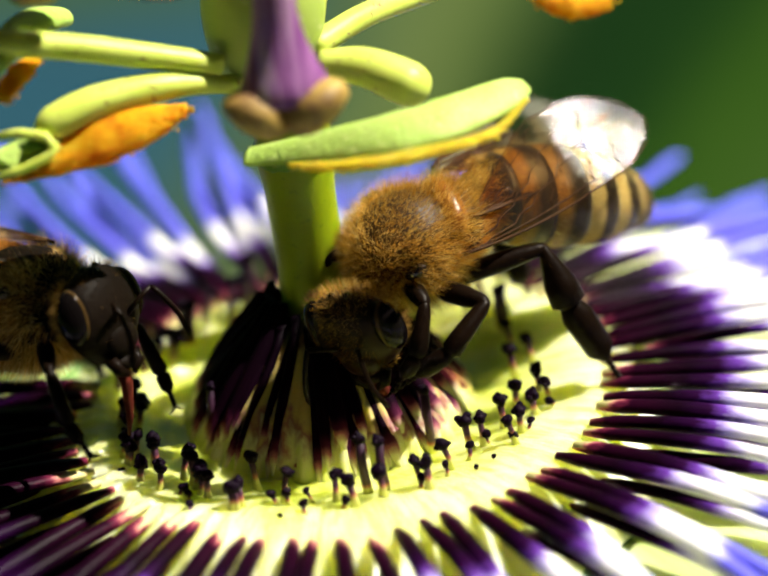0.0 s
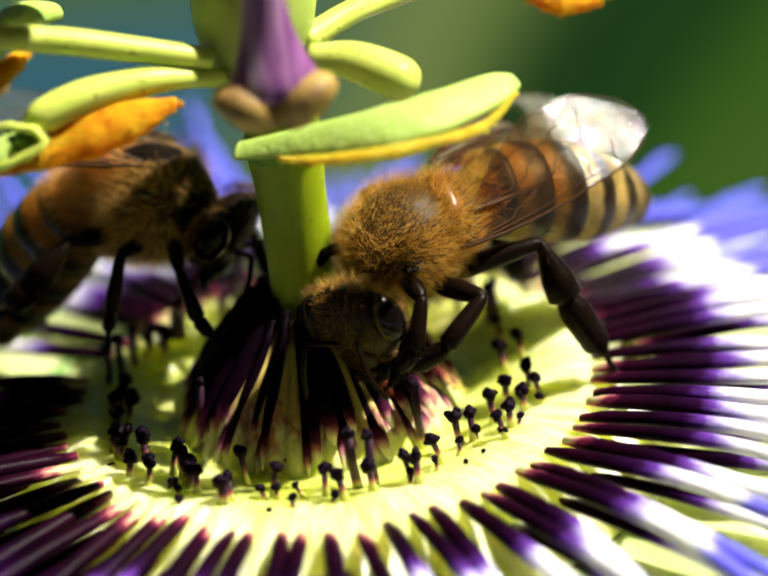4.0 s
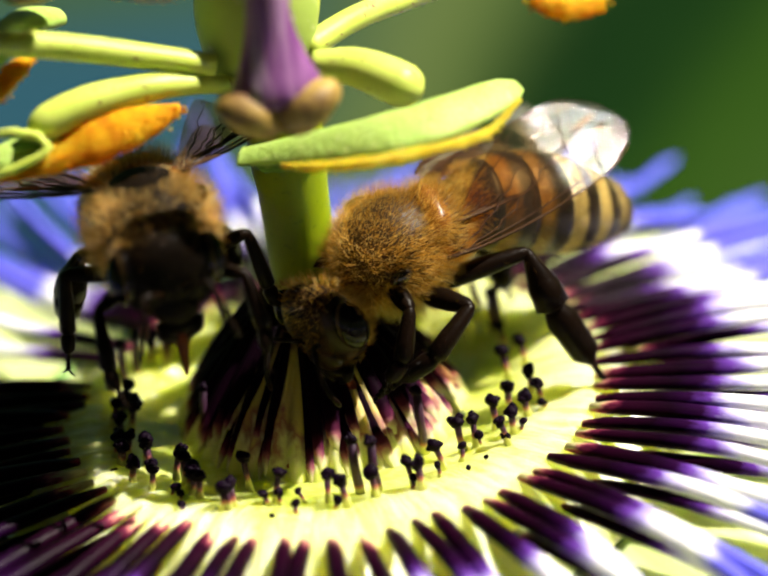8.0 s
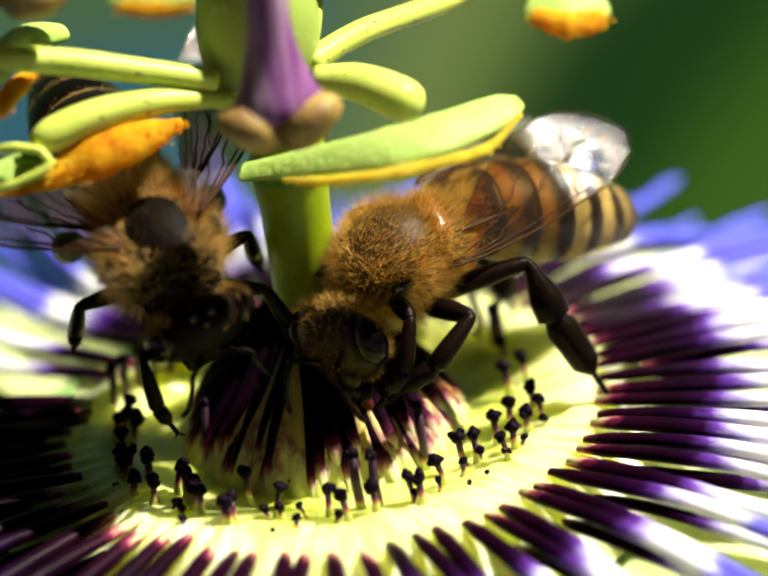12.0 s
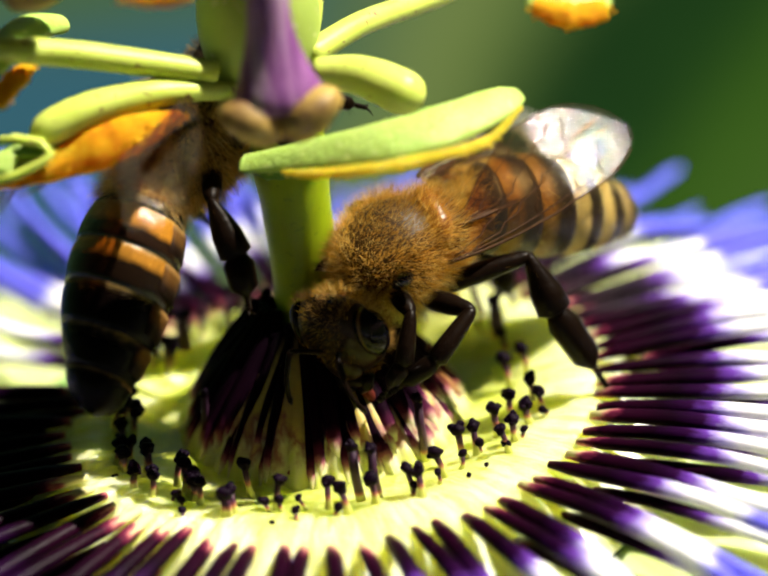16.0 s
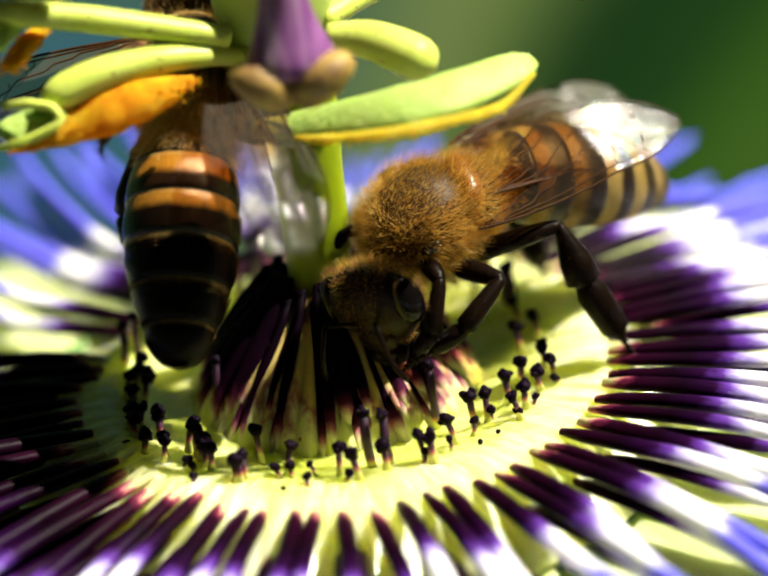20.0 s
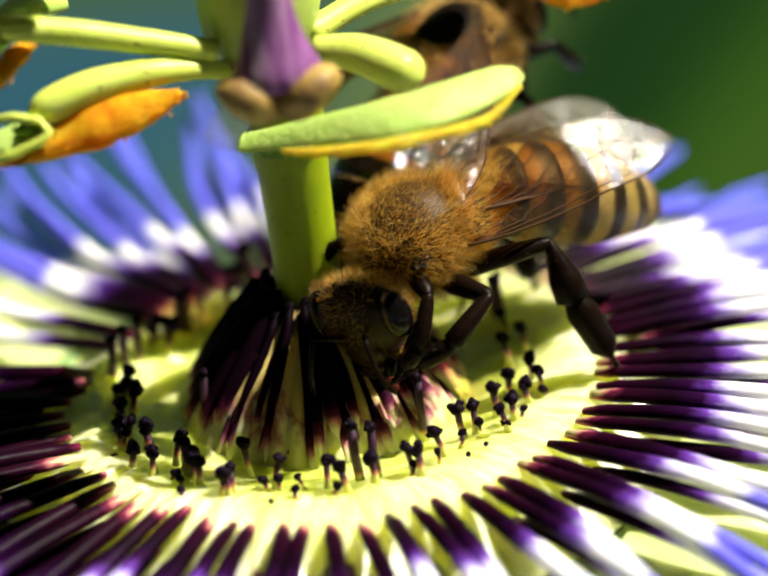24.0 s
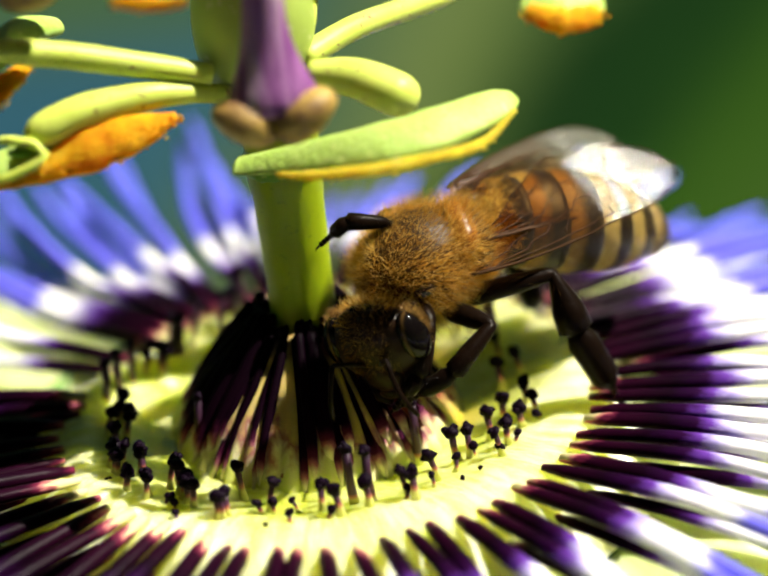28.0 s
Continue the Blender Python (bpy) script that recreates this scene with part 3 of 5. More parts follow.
def stub(a, r, sort, rng):
    a = radians(a)
    top = Vector((r * math.cos(a), r * math.sin(a), HEAD_Z[sort]))
    inward = {"h": 0.25, "b": 0.15, "s": 0.1, "d": 0.0, "t": 0.2}[sort]
    rf = r + inward + rng.uniform(-0.15, 0.15)
    af = a + rng.uniform(-0.04, 0.04)
    foot = Vector((rf * math.cos(af), rf * math.sin(af), disc_height(rf) - 0.15))
    R = HEAD_R[sort] * rng.uniform(0.85, 1.15)
    mid = (top + foot) / 2 + Vector((rng.uniform(-.06, .06), rng.uniform(-.06, .06), 0))
    body = part("stub", Geo().tube([foot, mid, top], [R * 0.75, R * 0.42, R * 0.5] if sort not in "th" else [R * 0.8, R * 0.75, R * 0.7], 8, 1.0, (1, 0, 0)), M_TALL if sort in "th" else M_STALK, flower)
    g = Geo()
    g.blob(top, (R, R, R * 0.8), 9, 7, 0.35, 1.7, Euler((rng.uniform(0, 3), rng.uniform(0, 3), 0)).to_matrix())
    if sort in "bth":
        for _ in range(3):
            d = Vector((rng.uniform(-1, 1), rng.uniform(-1, 1), rng.uniform(-0.5, 0.8))).normalized() * R * 0.8
            g.blob(top + d, (R * 0.5, R * 0.45, R * 0.45), 7, 5, 0.3, 2)
    part("stub_head", g, M_STUB, body, "dark purple knob")


rng = random.Random(5)
for a, r, sort in STUBS_FRONT + STUBS_RIGHT + STUBS_LEFT + STUBS_CLUSTER + STUBS_BACK:
    stub(a, r, sort, rng)
for k in range(26):
    stub(24 + 130 * k / 26 + rng.uniform(-3, 3), rng.uniform(6.3, 7.6), rng.choice("bbst"), rng)


# outer corona, two series of banded threads
def filament_mesh(seed, L, fat, curl=0.0):
    rng = random.Random(seed)
    g, pts, rad = Geo(), [], []
    ph, amp, bow, arch = rng.uniform(0, 6), rng.uniform(0.05, 0.2), rng.uniform(-1.3, 1.3), rng.uniform(0.3, 1.0)
    for i in range(19):
        t = i / 18
        pts.append((L * t, amp * math.sin(ph + t * 9) * t * 1.5 + bow * t * t, amp * math.cos(ph + t * 8) * t * 1.2 + arch * math.sin(math.pi * min(1, t * 1.2)) * (1 - 0.5 * t) + curl * L * (-0.20 * t + 0.55 * max(0.0, t - 0.38) ** 1.3)))
        rad.append(fat * (0.15 + 0.10 * min(1, t / 0.055) + 0.08 * min(1, t / 0.2)) * (1 - 0.35 * max(0, t - 0.25)) if i < 18 else 0.05)
    return g.tube(pts, rad, 7, 0.75).mesh("corona_filament", M_FILAMENT)


upper = [filament_mesh(s, random.uniform(14.0, 15.5), 1.0) for s in range(11)]
lower = [filament_mesh(20 + s, random.uniform(13.5, 15.0), 0.85) for s in range(11)]
curled = [filament_mesh(40 + s, random.uniform(14.0, 16.5), 0.95, random.uniform(0.7, 1.2)) for s in range(11)]
N_FIL = 74
GAPS = ((136, 148), (152, 168))     # threads missing here, the sepals show through
for k in range(N_FIL):
    for layer in (0, 1, 2):
        a = 360 * (k + (0, 0.5, 0.25)[layer]) / N_FIL + random.uniform(-0.8, 0.8)
        back = max(0.0, math.sin(radians(a)))
        if any(lo < a < hi for lo, hi in GAPS) or (layer == 2 and not 184 < a < 240) or (layer == 1 and 283 < a < 338 and k % 2):
            continue
        r0 = (9.4 + 1.25 * layer) * outline(radians(a)) + random.uniform(-0.12, 0.25)
        far = 98 < a < 180
        droop = (1.0 if far else 2.0 + 7.0 * back) + random.uniform(-3.2, 3.2) + 2.0 * layer
        m = place(r0 * math.cos(radians(a)), r0 * math.sin(radians(a)), 0.10 - 0.75 * layer) @ pose(0, 0, 0, random.uniform(-20, 20), droop, a + random.uniform(-2.8, 2.8)) @ Matrix.Diagonal((1.4 if 186 < a < 236 else 1 + 0.10 * back, 1, 1, 1))
        part("corona_filament", (curled if far else lower if layer else upper)[(k * 3 + layer) % 11], M_FILAMENT, flower, m=m)

# the column with its collar, whose darker green stands in for the stigma's shade
pts = [(AX + 0.35, 0, -1.0), (AX + 0.25, 0, 2), (AX + 0.16, 0, 5), (AX + 0.08, 0, 7.5), (AX + 0.02, 0, 8.6), (AX + 0.02, 0, 10), (AX - 0.1, 0, 11.6)]
part("column", Geo().tube(pts, [1.2, 1.1, 1.1, 1.15, 1.25, 1.2, 1.1], 28, 1.0, (1, 0, 0)), M_COLUMN, flower, "smooth green column")
g = Geo().lathe([(1.12, 8.5), (1.34, 8.66), (1.38, 8.85), (1.28, 9.05), (1.1, 9.3)], 32, lambda a, r, z: (0.05 * math.sin(a * 5) + 0.04 * math.sin(a * 17), 0), (AX, 0))
part("collar", g, M_COLLAR, flower, "collar, its dark green put in for shade")
g = Geo().blob((-0.75, 0.2, 13.6), (3.0, 1.95, 1.95), 24, 16, turn=Euler((0, radians(-88), 0)).to_matrix(), warp=lambda p: Vector((p.x, p.y * (1 + 0.05 * math.cos(3 * math.atan2(p.y, p.z))), p.z)))
part("ovary", g, M_OVARY, flower, "smooth green ovary")


# styles, each with a two-lobed stigma
def style(path, radii, tip_dir):
    body = part("style", Geo().tube(path, radii, 24, 0.72, (0, 1, 0.3)), M_STYLE, flower)
    e, d = Vector(path[-1]), Vector(tip_dir).normalized()
    s = d.cross(Vector((0, 1, 0.3))).normalized()
    f = s.cross(d).normalized()
    if f.y > 0:
        f = -f
    g = Geo()
    for q in (-1, 1):
        along = (s * q - d * 0.50).normalized()
        turn = Matrix((along, f, along.cross(f))).transposed()
        g.blob(e + d * 0.20 + f * 0.25 + s * q * 0.88, (1.10, 0.90, 0.70), 20, 16, 0.08, 1.5, turn, lambda p: Vector((p.x, p.y, p.z * (1.0 - 0.18 * p.x))))
    part("stigma", g, M_STIGMA, body, "two-lobed tan stigma")


style(bezier((-0.14, -4.42, 16.61), (-0.21, -4.59, 15.34), (-0.20, -4.53, 14.11), (-0.10, -4.79, 12.43), 14), [0.60, 0.60, 0.61, 0.62, 0.64, 0.66, 0.70, 0.76, 0.84, 0.95, 1.08, 1.24, 1.40, 1.38], (0.05, -0.30, -0.95))
style(bezier((0.2, 0.9, 16.4), (2.0, 3.0, 17.2), (4.6, 5.4, 16.0), (6.4, 6.6, 13.0), 12), [0.6] * 6 + [0.65, 0.7, 0.8, 0.95, 1.05, 1.1], (0.4, 0.2, -0.85))
style(bezier((-1.3, 0.4, 16.6), (-4.0, 0.5, 17.8), (-8.0, -1.0, 17.4), (-7.76, -2.98, 16.79), 12), [0.6] * 5 + [0.7, 0.8, 0.9, 1.0, 1.1, 1.2, 1.2], (-0.4, -0.2, -0.9))


def along(points, n):
    """n places evenly by parameter on a smooth line through the points."""
    p = [Vector(q) for q in points]
    p = [p[0] * 2 - p[1]] + p + [p[-1] * 2 - p[-2]]
    out = []
    for i in range(n):
        x = i / (n - 1) * (len(p) - 3)
        k = min(int(x), len(p) - 4)
        t = x - k
        a, b, c, d = p[k:k + 4]
        out.append(0.5 * (2 * b + (c - a) * t + (2 * a - 5 * b + 4 * c - d) * t * t + (3 * b - a - 3 * c + d) * t ** 3))
    return out


def swell(radii, n):
    return [v.x for v in along([(r, 0, 0) for r in radii], n)]


def stamen(arm_line, arm_radii, blade_line, blade_half, face, rim_line, rim_radii, thick=0.3, label="", dust=None, crumb=5):
    """A fleshy arm, the flat anther that it carries, and crumbling pollen along the anther's open side."""
    arm = part("stamen", Geo().tube(along(arm_line, 22), [r * k for r, k in zip(swell(arm_radii, 22), [1.0] * 17 + [0.98, 0.93, 0.82, 0.62, 0.25])], 18, 0.88, (0, 0.3, 1)), M_STAMEN, flower, label)
    line = along(blade_line, 30)
    half = [max(0.08, h * (1 + 0.07 * noise.noise(Vector((i * 0.4, h, 2))))) for i, h in enumerate(swell(blade_half, 30))]
    half[0], half[-3], half[-2], half[-1] = half[0] * 0.4, half[-3] * 0.97, half[-2] * 0.88, half[-1] * 0.5
    blade = part("anther", Geo().tube(line, half, 22, thick, face), M_ANTHER, arm, "green boat-shaped anther")
    g, rng = Geo(), random.Random(len(arm_line) + int(abs(blade_line[0][0] * 10)))
    rim, rr = along(rim_line, 40), swell(rim_radii, 40)
    g.tube(rim, [r * (1 + 0.16 * noise.noise(Vector((k * 0.23, r, 4)))) for k, r in enumerate(rr)], 16, 0.6, face)
    for p, r in zip(rim, rr):
        for _ in range(crumb):
            o = Vector((rng.uniform(-1, 1), rng.uniform(-1, 0.3), rng.uniform(-1, 0.6))) * r * 0.85
            k = rng.uniform(0.03, 0.07)
            g.blob(p + o, (k, k, k * 0.8), 7, 5, 0.4, 3)
    part("pollen", g, dust or M_POLLEN, blade, "yellow pollen rim" if dust else "orange crumbly pollen")
    return blade


stamen([(-2.15, -1.23, 12.41), (-4.03, -1.71, 13.02), (-6.15, -2.26, 13.71), (-8.24, -2.77, 14.26), (-9.49, -2.95, 14.56)], [0.40, 0.46, 0.48, 0.46, 0.42],
       [(-7.00, 1.52, 13.46), (-7.80, -0.43, 14.04), (-8.48, -2.33, 14.01), (-9.17, -4.33, 13.57)], [0.35, 0.50, 0.5, 0.4], (0, -0.75, 0.66),
       [(-7.62, -1.55, 13.34), (-8.13, -2.51, 13.18), (-8.65, -3.57, 12.84)], [0.16, 0.36, 0.3], thick=0.7)
hollow = stamen([(-1.59, -1.05, 11.64), (-2.79, -1.56, 11.97), (-4.10, -2.11, 12.19), (-5.87, -2.70, 12.12), (-7.14, -3.18, 11.81), (-7.82, -3.42, 11.55)], [0.34, 0.38, 0.52, 0.62, 0.62, 0.50],
       [(-3.49, -2.35, 11.49), (-5.23, -2.66, 11.31), (-6.89, -3.01, 11.03), (-8.37, -3.43, 10.85), (-9.23, -3.65, 10.85)], [0.16, 0.50, 0.62, 0.55, 0.3], (0, -0.80, 0.60),
       [(-3.21, -2.61, 11.63), (-4.14, -2.92, 11.45), (-5.34, -3.25, 11.24), (-6.56, -3.53, 10.89), (-7.75, -3.88, 10.61), (-8.94, -4.07, 10.44)], [0.16, 0.50, 0.74, 0.62, 0.34, 0.18], crumb=7)
stamen([(0.67, -0.37, 12.37), (2.35, 1.61, 12.55), (4.17, 3.73, 12.34), (6.28, 6.16, 12.09)], [0.46, 0.46, 0.44, 0.42],
       [(8.21, 7.12, 11.09), (9.60, 6.61, 10.96), (11.09, 7.01, 10.88)], [0.4, 0.7, 0.45], (0, -0.6, 0.8),
       [(8.42, 6.50, 10.97), (9.52, 6.03, 10.69), (10.83, 6.36, 10.68)], [0.32, 0.52, 0.42])
stamen([(0.91, -1.33, 12.21), (2.24, -1.62, 12.08), (3.41, -2.06, 11.66), (4.10, -2.53, 11.36)], [0.50, 0.70, 0.80, 0.70],
       [(-1.67, -2.11, 9.70), (-1.02, -2.41, 9.78), (2.52, -4.14, 10.80), (4.78, -3.78, 11.09), (7.15, -2.06, 11.21)], [0.30, 0.40, 0.73, 0.80, 0.57], (0.15, -0.62, 0.78),
       [(-0.24, -3.68, 9.91), (0.84, -4.66, 10.20), (2.61, -5.29, 10.50), (4.39, -5.02, 10.61), (6.00, -4.13, 10.61), (7.14, -2.71, 11.01)], [0.10, 0.18, 0.22, 0.22, 0.18, 0.08], dust=M_POLLEN_PALE, crumb=5)
stamen([(0.0, 0.6, 11.8), (0.7, 2.8, 12.6), (0.6, 5.2, 13.8), (-1.5, 7.6, 14.8)], [0.55, 0.5, 0.45, 0.4],
       [(-6.72, 12.11, 11.23), (-5.07, 11.51, 11.16), (-3.41, 11.03, 11.31)], [0.4, 0.7, 0.45], (0, -0.6, 0.8),
       [(-6.26, 11.51, 10.92), (-4.89, 11.04, 10.87), (-3.66, 10.84, 10.93)], [0.3, 0.4, 0.3])
# a raised blob, its dark colour standing in for a recess's shade
part("hollow", Geo().blob((-7.85, -3.91, 11.34), (0.48, 0.12, 0.20), 14, 10, 0.2, 2.0, Euler((0.3, 0.12, 0.0)).to_matrix()), M_COLLAR, hollow, "dark green patch in place of a shaded hollow")
part("pale_rim", Geo().tube([(-8.97, -3.59, 11.66), (-8.19, -3.77, 11.76), (-7.45, -3.94, 11.63), (-7.15, -4.09, 11.33), (-7.50, -4.22, 11.05), (-8.27, -4.35, 10.79), (-9.19, -4.34, 10.58)], [0.12, 0.15, 0.16, 0.15, 0.16, 0.15, 0.12], 10), M_STAMEN, hollow, "pale green rim")


# ---- the bees ----
def lerp3(a, b, t):
    return Vector(a) * (1 - t) + Vector(b) * t


def wing_geo(L, W, seed, margin=True, bend=0.0):
    """A wing blade along x: a nearly straight leading edge at +y, a rounded tip, a full trailing edge at -y, and its veins."""
    g, n, top, bot = Geo(), 30, [], []
    for i in range(n):
        t = i / (n - 1)
        up = W * (0.04 + 0.13 * math.sin(math.pi * t ** 0.9))
        lo = -W * (0.05 + 0.80 * math.sin(math.pi * min(1, 0.02 + 0.66 * t ** 1.05)) ** 1.15)
        if t > 0.74:
            k, mid = math.sqrt(max(0.0, 1 - ((t - 0.74) / 0.26) ** 2)), up * 0.55 + lo * 0.45
            up, lo = mid + (up - mid) * k, mid + (lo - mid) * k
        rt, rb = [], []
        for k in range(13):
            s = k / 12
            y = up + (lo - up) * s
            zz = 0.07 * math.sin(s * 9 + t * 5 + seed) * t + 0.05 * noise.noise(Vector((t * 9, s * 4, seed)))
            zz -= bend * L * max(0.0, t - 0.55)
            zz -= (y - 0.1 * W) * 0.22 * (1 - min(1, max(0, (t - 0.50) / 0.10)))
            rt.append((L * t, y, zz)), rb.append((L * t, y, zz - 0.012))
        top.append(rt), bot.append(rb)
    g.ring_skin([a + list(reversed(b)) for a, b in zip(top, bot)])
    v = Geo()

    def vein(cells, r0, r1):
        pts = [Vector(top[i][j]) + Vector((0, 0, 0.012)) for i, j in cells]
        v.tube(pts, [r0 + (r1 - r0) * k / max(1, len(pts) - 1) for k in range(len(pts))], 5)
    vein([(i, 0) for i in range(n - 2)], 0.065, 0.02)
    vein([(i, 1) for i in range(0, 22)], 0.045, 0.02)
    vein([(i, min(12, int(1 + i * 0.28))) for i in range(1, 25)], 0.045, 0.012)
    vein([(i, min(12, int(3 + i * 0.36))) for i in range(1, 22)], 0.035, 0.012)
    vein([(i, min(12, int(7 + i * 0.30))) for i in range(1, 16)], 0.03, 0.012)
    if margin:
        vein([(i, 12) for i in range(2, n)] + [(n - 1, 6), (n - 2, 0)], 0.018, 0.018)
    for i, j0, j1 in ((12, 1, 5), (15, 4, 9), (18, 1, 6), (20, 5, 10), (22, 1, 5)):
        vein([(min(n - 1, i + (j - j0) // 2), j) for j in range(j0, j1 + 1)], 0.018, 0.014)
    return g, v


BEE_MESH = {}


def bee_mesh(key, make):
    if key not in BEE_MESH:
        BEE_MESH[key] = make()
    return BEE_MESH[key]


def limb(g, pts, radii, sides=12):
    """A leg segment with rounded ends."""
    pts = [Vector(p) for p in pts]
    a, b = (pts[0] - pts[1]).normalized(), (pts[-1] - pts[-2]).normalized()
    r0, r1 = radii[0], radii[-1]
    line = [pts[0] + a * r0 * 0.6, pts[0] + a * r0 * 0.42] + pts + [pts[-1] + b * r1 * 0.42, pts[-1] + b * r1 * 0.6]
    return g.tube(line, [r0 * 0.2, r0 * 0.72] + list(radii) + [r1 * 0.72, r1 * 0.2], sides)


def leg(bee, root, knee, ankle, foot, fat=1.0, basket=False):
    """coxa and femur, then tibia and foot as sub-parts; points in the bee's space, the leg's origin at its root."""
    r, k, a, f = (Vector(p) - Vector(root) for p in (root, knee, ankle, foot))
    g = limb(Geo(), [r, lerp3(r, k, 0.15), lerp3(r, k, 0.55), lerp3(r, k, 0.92), k], [0.24 * fat, 0.28 * fat, 0.27 * fat, 0.20 * fat, 0.14 * fat])
    body = part("leg", g, M_LEG, bee, m=place(*root))
    w = 1.7 if basket else 1.0
    g = limb(Geo(), [k, lerp3(k, a, 0.12), lerp3(k, a, 0.6), lerp3(k, a, 0.95), a], [0.14 * fat, 0.19 * fat, 0.25 * fat * w, 0.27 * fat * w, 0.18 * fat * w])
    part("tibia", g, M_LEG, body)
    rng = random.Random(int(abs(knee[0] * 77 + knee[1] * 31)))
    m = lerp3(a, f, 0.72 if basket else 0.55)
    g = limb(Geo(), [a, lerp3(a, m, 0.2), lerp3(a, m, 0.8), m], [0.17 * fat * w, 0.25 * fat * w, 0.23 * fat * w, 0.12 * fat])
    part("basitarsus", g, M_LEG, body)
    g = Geo()
    q = m
    for i in range(4):
        e = lerp3(m, f, (i + 1) / 4)
        g.tube([q, lerp3(q, e, 0.8), e], [0.07 * fat, 0.10 * fat, 0.06 * fat], 6)
        q = e
    d = (f - m).normalized()
    s = d.orthogonal()
    for sg in (-1, 1):
        g.tube([f, f + d * 0.12 + s * 0.1 * sg, f + d * 0.12 + s * 0.2 * sg - Vector((0, 0, 0.08))], [0.05, 0.035, 0.012], 5)
    part("tarsus", g, M_LEG, body)
    g = Geo()
    for p0, p1, n, rad in ((r, k, 60, 0.24), (k, a, 90, 0.25), (a, m, 50, 0.22)):
        ax = (p1 - p0).normalized()
        for _ in range(n):
            c = lerp3(p0, p1, rng.random())
            o = Vector((rng.uniform(-1, 1), rng.uniform(-1, 1), rng.uniform(-1, 1)))
            o = (o - ax * o.dot(ax)).normalized()
            L = rng.uniform(0.12, 0.32) * fat
            e = c + o * (rad * fat * 0.8 + L) + ax * L * 0.8
            b = c + o * rad * fat * 0.7
            sdir = o.cross(ax) * 0.006
            n0 = len(g.v)
            g.v.extend(tuple(x) for x in (b - sdir, b + sdir, e))
            g.f.append((n0, n0 + 1, n0 + 2))
    part("leg_hair", g, M_FUZZ_DARK if basket else M_LEG, body, kind="stuff")
    return body


